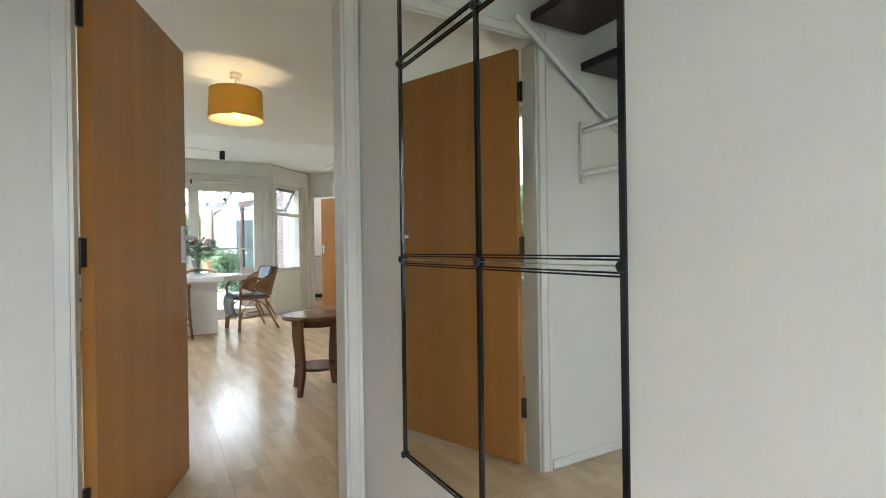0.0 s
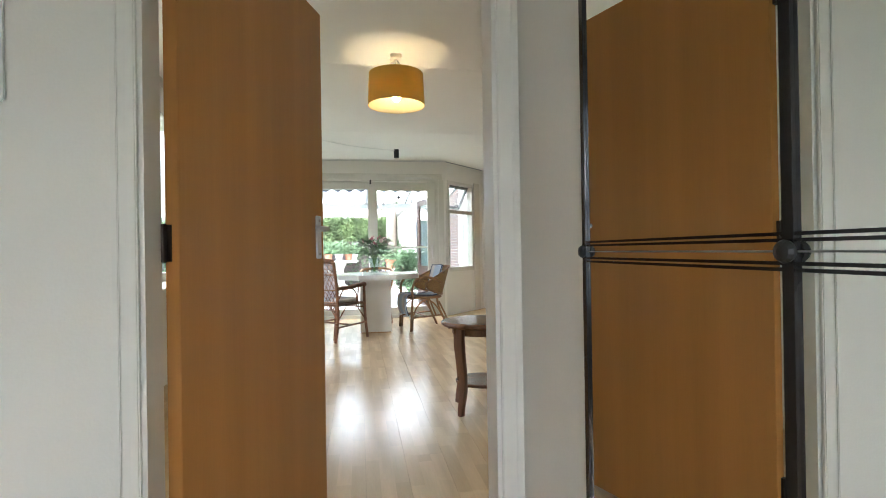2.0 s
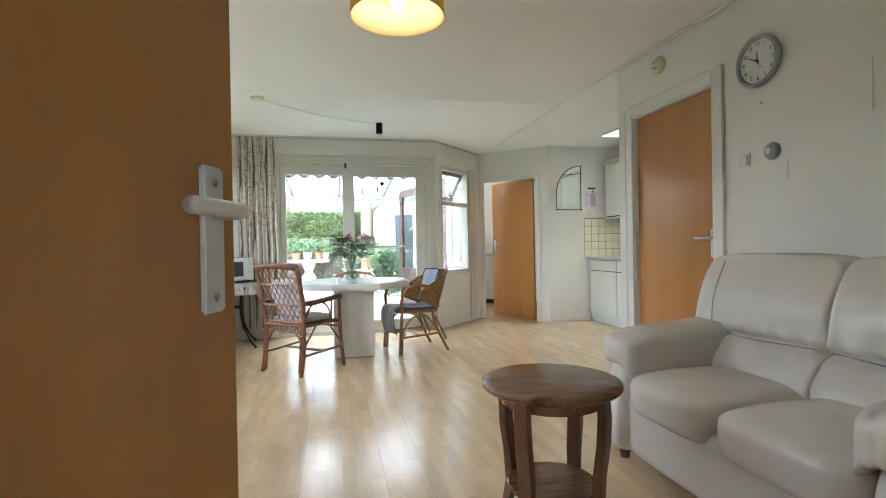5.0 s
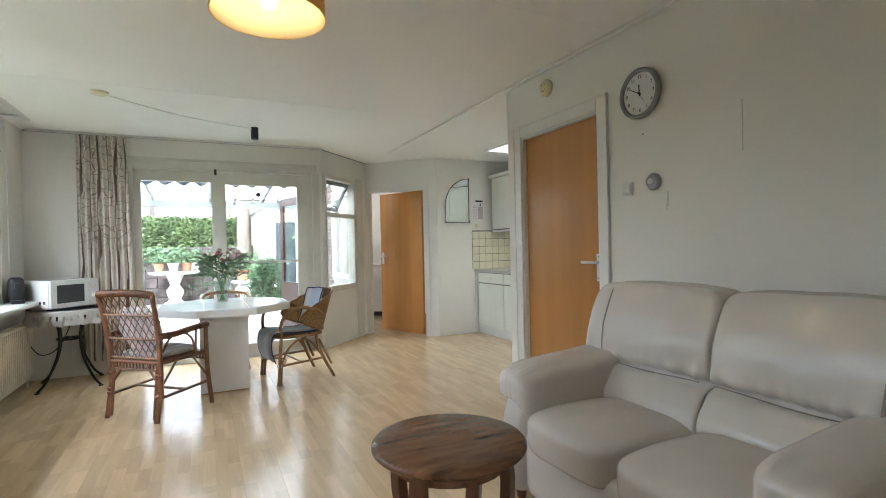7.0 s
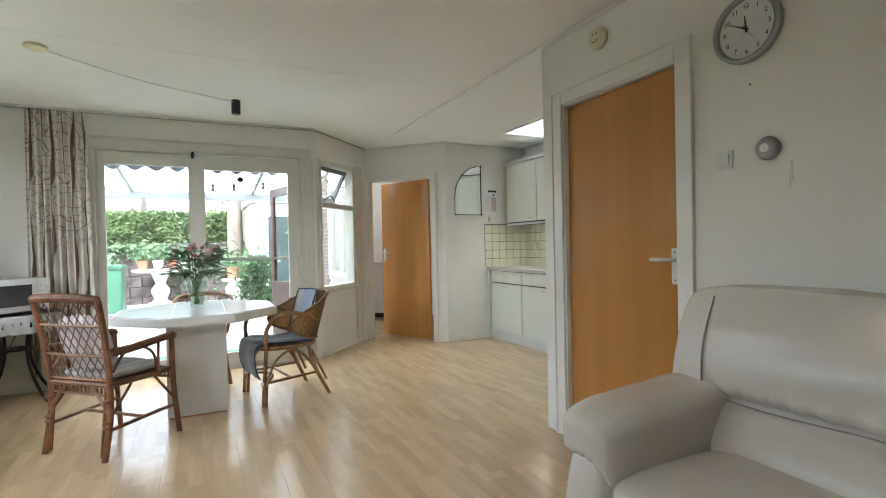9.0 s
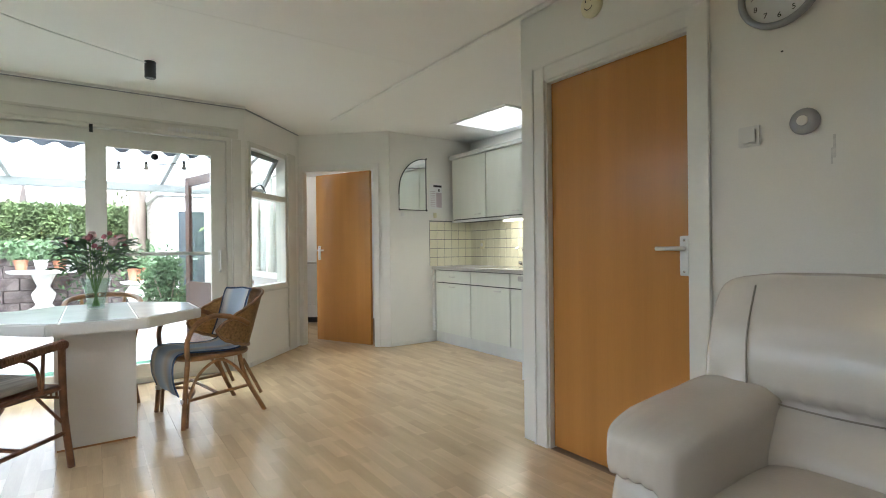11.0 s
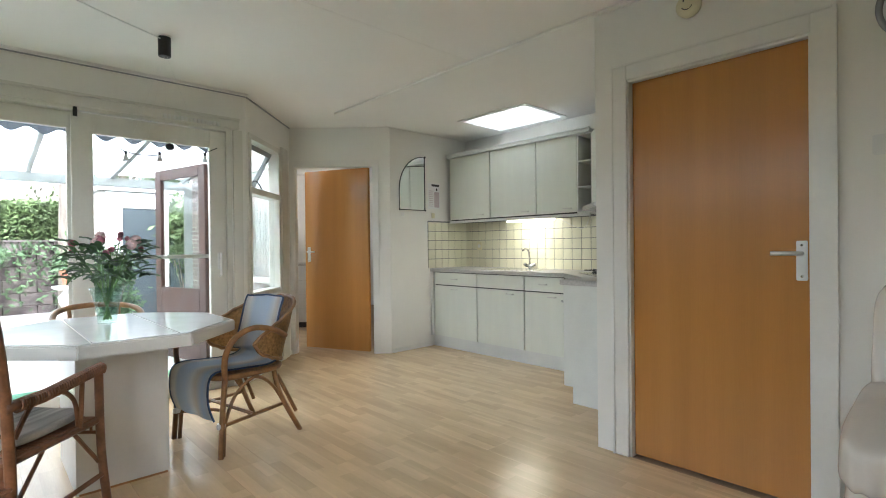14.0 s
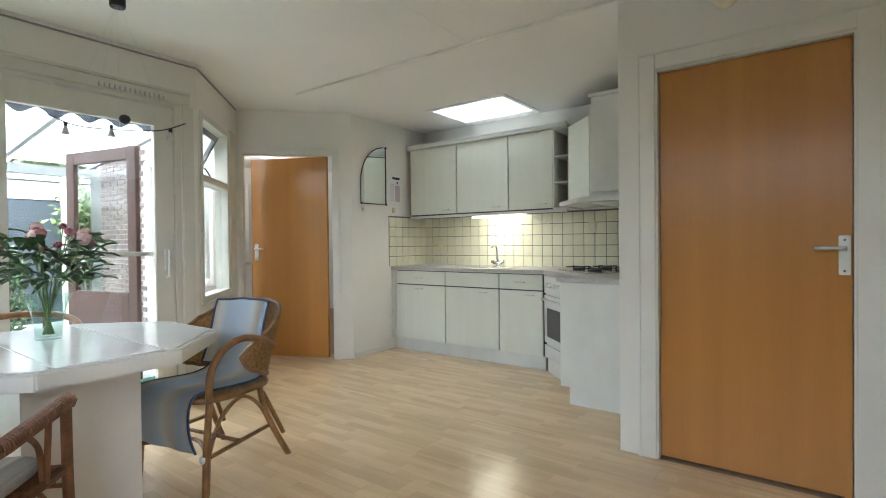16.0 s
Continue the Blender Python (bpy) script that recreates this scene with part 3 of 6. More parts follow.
# ajar inner door
casing("door_frame", "white painted frame of the ajar inner door", DOORW, 0.03, 0.925, 2.055, 0.1, w=0.06)
d2 = door_leaf("door_3", "orange-brown beech veneer inner door standing ajar", pose(3.318, 8.868, 0, 0, 0, 114.5) , 0.845, handles=(1, -1), hinges=False)

# ---- windows ----
# sliding garden door
w1 = thing("window_1", "cream painted sliding garden door with large panes", "sliding door", pose(0, 8.6, 0), kind=S)
part("window_frame", B((-0.17, 0.0, 0.0, -0.125, 0.12, 2.2), (1.695, 0.0, 0, 1.74, 0.12, 2.2), (-0.125, 0.0, 2.14, 1.695, 0.12, 2.2), (-0.125, 0.01, 0.0, 1.695, 0.12, 0.05)), FRAME, w1, bevel=0.003)
part("head_board", B((-0.22, -0.022, 2.165, 1.80, -0.001, 2.235)), FRAME, w1, bevel=0.004)
part("head_ledge", B((-0.22, -0.035, 2.236, 1.80, -0.001, 2.255)), FRAME, w1, bevel=0.004)
part("jamb_board", B((1.745, -0.02, 0.0, 1.825, -0.001, 2.16)), FRAME, w1, bevel=0.004)
part("fixed_sash", B((-0.124, 0.075, 0.051, -0.06, 0.115, 2.139), (0.63, 0.075, 0.051, 0.70, 0.115, 2.139), (-0.06, 0.075, 0.051, 0.63, 0.115, 0.14), (-0.06, 0.075, 2.02, 0.63, 0.115, 2.139)), FRAME, w1, bevel=0.004)
p = part("pane", B((-0.065, 0.09, 0.135, 0.635, 0.096, 2.025)), GLASS, w1)
p.visible_shadow = False
sash = part("sliding_sash", B((0.65, 0.015, 0.051, 0.775, 0.06, 2.13), (1.565, 0.015, 0.051, 1.694, 0.06, 2.13), (0.775, 0.015, 0.051, 1.565, 0.06, 0.16), (0.775, 0.015, 1.99, 1.565, 0.06, 2.13)), FRAME, w1, bevel=0.004)
p = part("pane", B((0.77, 0.034, 0.155, 1.57, 0.04, 1.995)), GLASS, w1)
p.visible_shadow = False
part("glazing_bar", B((0.776, 0.042, 1.085, 1.564, 0.056, 1.115)), FRAME, w1, bevel=0.003)
hd = part("pull_handle", T([(1.635, 0.014, 0.93), (1.635, -0.03, 0.945), (1.635, -0.034, 1.10), (1.635, -0.03, 1.125)], 0.009, 8), ALU, sash, "aluminium pull handle")
part("handle_plate", B((1.62, 0.004, 0.99, 1.65, 0.0145, 1.13)), ALU, sash, bevel=0.003)
part("roller_catch", B((0.66, -0.002, 2.095, 0.685, 0.0145, 2.16)), BLACK, sash)
part("vent_grille", B(*[(1.22 + 0.03 * i, -0.045, 2.17, 1.24 + 0.03 * i, -0.023, 2.20) for i in range(14)]), ALU, w1)

# slanting window
w2 = thing("window_2", "cream painted window with an open top light", "window", DIAG, kind=S)
part("window_frame", B((0.05, -0.012, 0.72, 0.095, 0.1, 2.17), (0.785, -0.012, 0.72, 0.83, 0.1, 2.17), (0.095, -0.012, 2.12, 0.785, 0.1, 2.17), (0.095, -0.012, 1.645, 0.785, 0.1, 1.70), (0.095, -0.012, 0.72, 0.785, 0.1, 0.765)), FRAME, w2, bevel=0.003)
part("window_sill", B((0.03, -0.035, 0.70, 0.85, -0.001, 0.719)), FRAME, w2, bevel=0.003)
part("jamb_board", B((0.845, -0.02, 0.0, 1.03, -0.001, 2.2)), FRAME, w2, bevel=0.004)
p = part("pane", B((0.09, 0.04, 0.76, 0.79, 0.046, 1.65)), GLASS, w2)
p.visible_shadow = False
vent = part("top_light", B((0.0, -0.015, -0.41, 0.045, 0.02, 0.0), (0.635, -0.015, -0.41, 0.68, 0.02, 0.0), (0.045, -0.015, -0.045, 0.635, 0.02, 0.0), (0.045, -0.015, -0.41, 0.635, 0.02, -0.365)), GREYBACKLIT, w2, "open top light with grey frame", bevel=0.003, m=pose(0.10, 0.07, 2.115, 28))
p = part("pane", B((0.04, 0.0, -0.37, 0.64, 0.005, -0.04)), GLASS, vent)
p.visible_shadow = False
part("stay", T(spline([(0.44, 0.03, 1.71), (0.46, 0.10, 1.80), (0.48, 0.20, 1.76)], 4), 0.007, 6), IRON, w2, "dark metal window stay")

# window on the outer side
w3 = thing("window_3", "white painted wide window above a radiator", "window", pose(-1.2, 0, 0), kind=S)
part("window_frame", B((0.02, 3.4, 0.82, 0.09, 3.47, 2.26), (0.02, 4.6, 0.89, 0.09, 4.67, 2.19), (0.02, 7.9, 0.82, 0.14, 8.0, 2.26), (0.02, 3.47, 2.19, 0.09, 7.9, 2.26), (0.02, 3.47, 0.82, 0.09, 7.9, 0.89), (0.02, 6.25, 0.89, 0.09, 6.33, 2.19), (0.02, 7.62, 0.89, 0.09, 7.69, 2.19)), FRAME, w3, bevel=0.004)
for a, b in ((3.47, 4.6), (4.67, 6.25), (6.33, 7.62), (7.69, 7.9)):
    p = part("pane", B((0.05, a, 0.885, 0.056, b, 2.195)), GLASS, w3)
    p.visible_shadow = False
part("window_sill", B((0.0, 3.35, 0.785, 0.40, 8.22, 0.815)), TRIM, w3, bevel=0.005)
bm = bmesh.new()
n = 60
for i in range(n):
    y0, y1 = 4.65 + 3.3 * i / n, 4.65 + 3.3 * (i + 1) / n
    z0, z1 = (2.16 - 0.025 * abs(math.sin(math.pi * (y - 4.65) / 0.16)) for y in (y0, y1))
    v = [bm.verts.new(q) for q in ((0.17, y0, z0), (0.17, y1, z1), (0.17, y1, 2.36), (0.17, y0, 2.36))]
    bm.faces.new(v)
bmesh.ops.remove_doubles(bm, verts=bm.verts[:], dist=0.0005)
bmesh.ops.solidify(bm, geom=bm.faces[:], thickness=0.003)
bl = single("roller_blind", bm, LACE, "cream roller blind with a scalloped edge, rolled up", "blind", pose(-1.2, 0, 0))
bt = part("roller", T([(0.19, 4.64, 2.38), (0.19, 7.96, 2.38)], 0.022, 12), LACE, bl, smooth=True)
bm = bmesh.new()
tube(bm, [(0.178, 4.65 + 3.3 * i / 240, 2.16 - 0.025 * abs(math.sin(math.pi * (3.3 * i / 240) / 0.16))) for i in range(241)], 0.005, 5)
part("braid", bm, CUSHION, bl, "grey braid trim")
rail = single("curtain_rail", B((-0.88, 5.0, CZ - 0.022, -0.855, 8.1, CZ - 0.001), (-1.04, 7.3, CZ - 0.018, -0.88, 7.32, CZ - 0.002), (-1.04, 7.95, CZ - 0.018, -0.88, 7.97, CZ - 0.002)), PLASTIC, "white plastic curtain rail fixed to the ceiling", "curtain rail")
single("blind_cord", T([(-1.02, 8.06, 2.38), (-1.015, 8.08, 0.95)], 0.004, 6), PLASTIC, "thin white blind cord hanging beside the window", "cord")

# ---- hall ----
# mirror of six panes; dark edge strips paint in the bevel reflections
mr = thing("wall_mirror", "large leaded-look mirror of tall panes with dark strips", "mirror", pose(0.905, 0, 0))
YS, ZS = (0.745, 1.175, 1.605), (0.42, 1.035, 1.65, 2.265)
for i in range(2):
    for j in range(3):
        part("pane", B((-0.006, YS[i] + 0.001, ZS[j] + 0.001, 0.0, YS[i + 1] - 0.001, ZS[j + 1] - 0.001)), MIRROR, mr)
STRIP = mat("dark_bevel_strip", (0.045, 0.04, 0.04), 0.12, 0.6, var=0.05)
for y in YS:
    part("strip", B((-0.0105, y - 0.0065, ZS[0], -0.0062, y + 0.0065, ZS[-1])), STRIP, mr, "dark strip painted in for a bevel reflection")
for z in ZS:
    for o in (-0.019, -0.013, 0.009, 0.015) if z in ZS[1:3] else (-0.004, 0.004):
        part("strip", B((-0.0100, YS[0], z + o, -0.0062, YS[-1], z + o + 0.0035)), STRIP, mr, "dark strip painted in for a bevel reflection")
for y in YS:
    for z in ZS:
        part("clip", L([(0.010, 0), (0.0115, 0.004), (0.009, 0.008), (0.003, 0.010)], 14, (-0.0102, y, z), Matrix.Rotation(radians(-90), 4, "Y")), BLACK, mr, "black round clip")
# grab rail
gr = thing("grab_rail", "white folding grab rail fixed to the hall wall", "grab rail")
part("rail", T(spline([(-0.28, 1.99, 1.64), (-0.32, 1.87, 1.66), (-0.37, 1.76, 1.68), (-0.40, 1.71, 1.63), (-0.40, 1.71, 1.50), (-0.37, 1.76, 1.45), (-0.32, 1.87, 1.44), (-0.28, 1.99, 1.43)], 5), 0.016, 10), APPL, gr, smooth=True)
part("wall_plate", B((-0.30, 1.982, 1.38, -0.26, 1.999, 1.69)), APPL, gr, bevel=0.005)
# stairs
st = thing("staircase", "open staircase with dark brown treads along the hall wall", "staircase")
for k in range(5):
    x1 = 0.08 - 0.31 * (k - 0)
    z = 2.10 - 0.178 * k
    if x1 - 0.33 > -1.3:
        part("tread", B((max(x1 - 0.34, -0.945), 0.85, z, max(x1, -0.80), 1.95, z + 0.04)), TREAD, st, "dark brown wooden tread", bevel=0.004)
part("wall_string", T([(0.15, 1.965, 2.12), (-0.75, 1.965, 1.50), (-0.9, 1.9, 1.40)], 0.015, 8), APPL, st, "white wall string")
part("outer_string", T([(0.15, 0.83, 2.44), (-0.2, 0.83, 2.06), (-0.93, 0.83, 1.52)], 0.03, 8), APPL, st, "white outer string")
# hall radiator
rd = thing("radiator", "white ribbed panel radiator on the hall wall", "radiator", pose(-0.949, 1.235, 0.15))
part("panel", B((0.05, 0.0, 0.0, 0.125, 0.74, 0.85)), RADW, rd, bevel=0.008)
part("rib", B(*[(0.1255, 0.03 + 0.036 * i, 0.03, 0.132, 0.05 + 0.036 * i, 0.82) for i in range(20)]), RADW, rd, bevel=0.003)
for y in (0.1, 0.6):
    part("bracket", B((0.001, y, 0.2, 0.0495, y + 0.04, 0.7)), RADW, rd)
# unseen front entrance behind, added to go with the hall's fill lamp
fd = thing("door_4", "unseen glazed front door added behind the hall's fill lamp", "door", kind=S)
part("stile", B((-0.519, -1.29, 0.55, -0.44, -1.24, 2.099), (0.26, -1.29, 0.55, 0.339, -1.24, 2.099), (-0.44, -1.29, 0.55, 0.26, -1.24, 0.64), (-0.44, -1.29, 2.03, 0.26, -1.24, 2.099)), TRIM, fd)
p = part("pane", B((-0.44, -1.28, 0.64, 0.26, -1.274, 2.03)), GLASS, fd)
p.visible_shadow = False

# ---- living room ----
# sofa, its front facing the window side
def sofa():
    s = thing("sofa", "cream leather two-seat sofa with plump back cushions", "sofa", pose(2.30, 3.83, 0, 0, 0, -90))
    bm = bmesh.new()
    pillow(bm, (0, -0.04, 0.20), (0.64, 0.38, 0.155), 12, 10, 0.003)
    part("base", bm, LEATHER, s, smooth=True)
    for sx in (-1, 1):
        bm = bmesh.new()
        pillow(bm, (sx * 0.655, -0.06, 0.29), (0.10, 0.395, 0.245), 6, 14, 0.005, sx, lambda u: (0, 0.05 * (u.y < 0) * u.z, 0))
        arm = part("arm", bm, LEATHER, s, smooth=True)
        bm = bmesh.new()
        def roll(u):
            gather = 0.003 * math.sin(u.x * 22) * math.exp(-((u.y + 0.85) / 0.25) ** 2)
            inner = max(0.0, -u.x * sx)
            return (0, gather, 0.025 * u.y - 0.03 * max(0, -u.y - 0.55) + gather - 0.11 * inner ** 3 * (u.z < 0.2) - 0.02 * inner ** 2)
        pillow(bm, (sx * 0.632, -0.12, 0.585), (0.132, 0.335, 0.082), 5.0, 24, 0.005, sx + 4, roll)
        part("arm_cushion", bm, LEATHER, arm, "gathered arm cushion", smooth=True)
        bm = bmesh.new()
        pillow(bm, (sx * 0.274, -0.13, 0.375), (0.273, 0.345, 0.10), 5.0, 18, 0.005, sx + 9, lambda u: (0, 0, 0.02 * (1 - u.x * u.x) * (1 - u.y * u.y) * (u.z > 0)))
        sc = part("seat_cushion", bm, LEATHER, s, smooth=True)
        bm = bmesh.new()
        def back(u):
            front = 1.0 if u.y < 0 else 0.0
            dent = 0.06 * math.exp(-((u.z + 0.18) / 0.05) ** 2) * front
            belly = -0.05 * math.exp(-((u.z + 0.6) / 0.28) ** 2) * front - 0.03 * math.exp(-((u.z - 0.35) / 0.45) ** 2) * front
            pleat = 0.012 * math.sin(u.x * 31 + 3 * math.sin(u.x * 5)) * math.exp(-((u.z + 0.14) / 0.13) ** 2) * front
            return (0, dent + belly + pleat + 0.095 * u.z, 0.012 * math.cos(u.x * 1.5) * (u.z > 0.5))
        pillow(bm, (sx * 0.371, 0.225, 0.69), (0.37, 0.10, 0.325), 11, 36, 0.006, sx + 20, back)
        bk = part("back_cushion", bm, LEATHER, s, smooth=True)
        seam = []
        for i in range(31):
            z = -0.80 + 1.72 * i / 30
            y = 0.225 - 0.10 + 0.095 * z - 0.05 * math.exp(-((z + 0.6) / 0.28) ** 2) - 0.03 * math.exp(-((z - 0.35) / 0.45) ** 2) + 0.045 * math.exp(-((z + 0.18) / 0.06) ** 2)
            seam.append((sx * (0.365 + 0.23) + 0.012 * sx * math.sin(2.2 * z), y - 0.008, 0.69 + 0.325 * z))
        part("seam", T(seam, 0.003, 5), SEAM, bk, "stitched seam")
        fold = [(sx * 0.365 + 0.33 * u, 0.225 - 0.10 + 0.12 * -0.18 - 0.0095 + 0.033 - 0.024 * 1 + 0.006, 0.69 + 0.325 * -0.18 - 0.006 * math.cos(3 * u)) for u in [-1 + i / 12 for i in range(25)]]
        part("fold", T(fold, 0.003, 5), SEAM, bk, "deep stitched fold")
    bm = bmesh.new()
    pillow(bm, (0, 0.335, 0.48), (0.66, 0.06, 0.42), 7, 10, 0.003, 3, lambda u: (0, 0.03 * u.z, 0))
    part("backrest", bm, LEATHER, s, smooth=True)
    for sx in (-0.65, 0.65):
        for y in (-0.38, 0.28):
            part("foot", L([(0.022, 0.0), (0.03, 0.06)], 12, (sx, y, 0)), LEGWOOD, s, "dark wooden foot")
sofa()

# round side table
def side_table():
    s = thing("side_table", "round dark oak side table with a lower shelf", "side table", pose(1.275, 3.955, 0))
    part("tabletop", L([(0.235, 0.548), (0.252, 0.552), (0.262, 0.563), (0.262, 0.572), (0.255, 0.58), (0.24, 0.583), (0.001, 0.583)], 48), DARKWOOD, s, smooth=True)
    part("shelf", L([(0.165, 0.175), (0.172, 0.18), (0.172, 0.19), (0.165, 0.195), (0.001, 0.195)], 36), DARKWOOD, s)
    part("apron", L([(0.19, 0.50), (0.19, 0.547), (0.001, 0.547)], 32), DARKWOOD, s)
    for k in range(4):
        a = radians(45 + 90 * k + 172)
        c, n_ = Vector((math.cos(a), math.sin(a))), Vector((-math.sin(a), math.cos(a)))
        bm = bmesh.new()
        prof = [(0.205, 0.0, 0.016), (0.200, 0.05, 0.018), (0.178, 0.15, 0.022), (0.183, 0.26, 0.026), (0.200, 0.38, 0.028), (0.205, 0.48, 0.026), (0.200, 0.548, 0.024)]
        rings = []
        for r, z, hw in prof:
            rings.append([bm.verts.new((*(c * (r + dr) + n_ * dw * hw), z)) for dr, dw in ((-0.013, -1), (0.02, -1), (0.02, 1), (-0.013, 1))])
        for p_, q_ in zip(rings, rings[1:]):
            for j in range(4):
                bm.faces.new((p_[j], p_[(j + 1) % 4], q_[(j + 1) % 4], q_[j]))
        bm.faces.new(rings[0]), bm.faces.new(rings[-1])
        part("leg", bm, LEGWOOD, s, bevel=0.002)
side_table()

# pendant with the ochre drum shade
pl = thing("pendant_lamp", "ochre fabric drum pendant lamp, lit", "pendant lamp", pose(0.775, 4.375, 0))
bm = bmesh.new()
lathe(bm, [(0.195, 2.325), (0.205, 2.095), (0.2025, 2.095), (0.1925, 2.325), (0.195, 2.325)], 48, caps=False)
part("shade", bm, SHADE, pl, "ochre fabric shade", smooth=True)
part("lining", L([(0.2, 2.097), (0.1915, 2.32), (0.1905, 2.32), (0.199, 2.097), (0.2, 2.097)], 48, caps=False), SHADE_IN, pl, smooth=True)
part("cord", T([(0, 0, 2.2), (0, 0, CZ - 0.03)], 0.004, 6), PLASTIC, pl)
part("ceiling_rose", B((-0.04, -0.04, CZ - 0.03, 0.04, 0.04, CZ - 0.001)), PLASTIC, pl, bevel=0.006)
part("hook", T([(-0.04, 0, CZ - 0.05), (0, 0.0, CZ - 0.03), (0.03, 0, CZ - 0.06)], 0.006, 6), PLASTIC, pl)
part("holder", T([(0, 0, 2.30), (0, 0, 2.235)], 0.022, 12), PLASTIC, pl)
part("bulb", L([(0.014, 2.235), (0.03, 2.19), (0.032, 2.16), (0.02, 2.13), (0.002, 2.125)], 16), BULB, pl, "lit warm bulb", smooth=True)
part("spider", B((-0.19, -0.002, 2.29, 0.19, 0.002, 2.294), (-0.002, -0.19, 2.29, 0.002, 0.19, 2.294)), STEEL, pl)

# clock
ck = thing("wall_clock", "round grey-rimmed wall clock showing ten to twelve", "clock", pose(2.749, 4.445, 2.055, 90, 0, -90))
part("rim", L([(0.13, 0.0), (0.138, 0.012), (0.138, 0.03), (0.130, 0.038), (0.118, 0.034), (0.116, 0.022), (0.116, 0.0)], 48), GREYMETAL, ck, "grey metal rim", smooth=True)
part("face", L([(0.117, 0.016), (0.001, 0.018)], 48), CLOCKFACE, ck)
for h in range(1, 13):
    a = radians(90 - 30 * h)
    text_mesh("numeral", str(h), 0.028, INK, ck, pose(0.092 * math.cos(a), 0.092 * math.sin(a), 0.0195))
def hand_of(deg, ln, w, z):
    a = radians(90 - deg)
    u, n_ = Vector((math.cos(a), math.sin(a))), Vector((-math.sin(a), math.cos(a)))
    bm = bmesh.new()
    prism(bm, [tuple(-0.015 * u - w * n_), tuple(ln * u - w * 0.5 * n_), tuple(ln * u + w * 0.5 * n_), tuple(-0.015 * u + w * n_)], z, z + 0.0015)
    return bm
part("hour_pointer", hand_of(355, 0.052, 0.004, 0.021), BLACK, ck)
part("minute_pointer", hand_of(300, 0.075, 0.0032, 0.0235), BLACK, ck)
part("second_pointer", hand_of(145, 0.06, 0.001, 0.026), BLACK, ck)
part("hub", L([(0.006, 0.019), (0.006, 0.029), (0.001, 0.03)], 12), BLACK, ck)
# smoke detector
sm = thing("smoke_detector", "cream round smoke detector on the wall", "smoke detector", pose(2.749, 5.28, 2.335, 90, 0, -90))
part("body", L([(0.058, 0.0), (0.06, 0.02), (0.05, 0.035), (0.03, 0.04), (0.001, 0.041)], 32), CREAM, sm, smooth=True)
part("slot", T(arc((0, -0.002, 0.0385), 0.026, 205, 335, 12, "xy"), 0.003, 6), DARKGAP, sm)
for x in (-0.018, 0.012):
    part("slot", B((x, 0.012, 0.0385, x + 0.006, 0.024, 0.0415)), DARKGAP, sm)
# switch and dial
sw = thing("light_switch", "white plastic rocker light switch", "light switch", pose(2.749, 4.555, 1.54, 90, 0, -90))
part("plate", B((-0.04, -0.04, 0, 0.04, 0.04, 0.01)), PLASTIC, sw, bevel=0.004)
part("rocker", B((-0.027, -0.027, 0.0102, 0.027, 0.027, 0.017)), PLASTIC, sw, bevel=0.004)
th = thing("thermostat", "round silver wall thermostat", "thermostat", pose(2.749, 4.372, 1.56, 90, 0, -90))
part("dial", L([(0.045, 0.0), (0.047, 0.012), (0.04, 0.024), (0.026, 0.03), (0.001, 0.03)], 32), GREYMETAL, th, smooth=True)
part("knob", L([(0.017, 0.0305), (0.017, 0.036), (0.001, 0.037)], 24), PLASTIC, th)
single("wall_crack", B((2.7470, 3.879, 1.64, 2.7492, 3.882, 1.87)), SMUDGE, "thin vertical crack in the wall paint", "crack", kind=S)
single("wall_scuff", B((2.7480, 4.285, 1.42, 2.7493, 4.293, 1.50), (2.7480, 4.294, 1.40, 2.7493, 4.299, 1.455)), mat("grey_scuff", (0.66, 0.64, 0.60), 0.8, var=0.1, scale=30), "faint grey scuff on the wall paint below the thermostat", "scuff", kind=S)
single("nail", B((2.742, 4.44, 1.83, 2.7492, 4.446, 1.834)), INK, "small dark nail under the clock", "nail")

# curtain beside the sliding door
bm = bmesh.new()
nu, nv = 90, 24
grid = []
for j in range(nv + 1):
    row = []
    for i in range(nu + 1):
        u, w = i / nu, j / nv
        z = 0.14 + (2.44 - 0.14) * w
        x = -0.60 + (0.43 + 0.05 * (1 - w)) * u
        y = 8.53 + (0.022 + 0.014 * (1 - w)) * math.sin(u * 2 * math.pi * 9 + 0.9 * math.sin(3 * u)) + 0.008 * noise.noise(Vector((u * 9, w * 3, 0)))
        row.append(bm.verts.new((x, y, z)))
    grid.append(row)
for j in range(nv):
    for i in range(nu):
        bm.faces.new((grid[j][i], grid[j][i + 1], grid[j + 1][i + 1], grid[j + 1][i]))
cur = single("curtain", bm, LINEN, "cream curtain printed with bare brown trees, drawn aside", "curtain", smooth=True)
cu2 = part("rail", B((-1.0, 8.515, CZ - 0.02, 1.85, 8.535, CZ - 0.001)), PLASTIC, cur, "thin white ceiling rail")
# hook mark on the wall
single("wall_bracket", B((-0.72, 8.585, 2.205, -0.60, 8.599, 2.215)), TRIM, "small white bracket on the wall", "bracket")

# radiator under the window
rd = thing("radiator", "cream panel radiator under the window", "radiator", pose(-1.049, 5.4, 0.09))
part("panel", B((0.04, 0.0, 0.0, 0.12, 2.95, 0.52)), RADI, rd, bevel=0.01)
part("rib", B(*[(0.1205, 0.04 + 0.048 * i, 0.03, 0.124, 0.066 + 0.048 * i, 0.49) for i in range(60)]), RADI, rd)
for y in (0.3, 2.6):
    part("bracket", B((0.001, y, 0.1, 0.0395, y + 0.04, 0.4)), RADI, rd)
part("pipe", T([(0.08, 2.9, 0.0), (0.08, 2.9, -0.089)], 0.01, 8), RADI, rd)

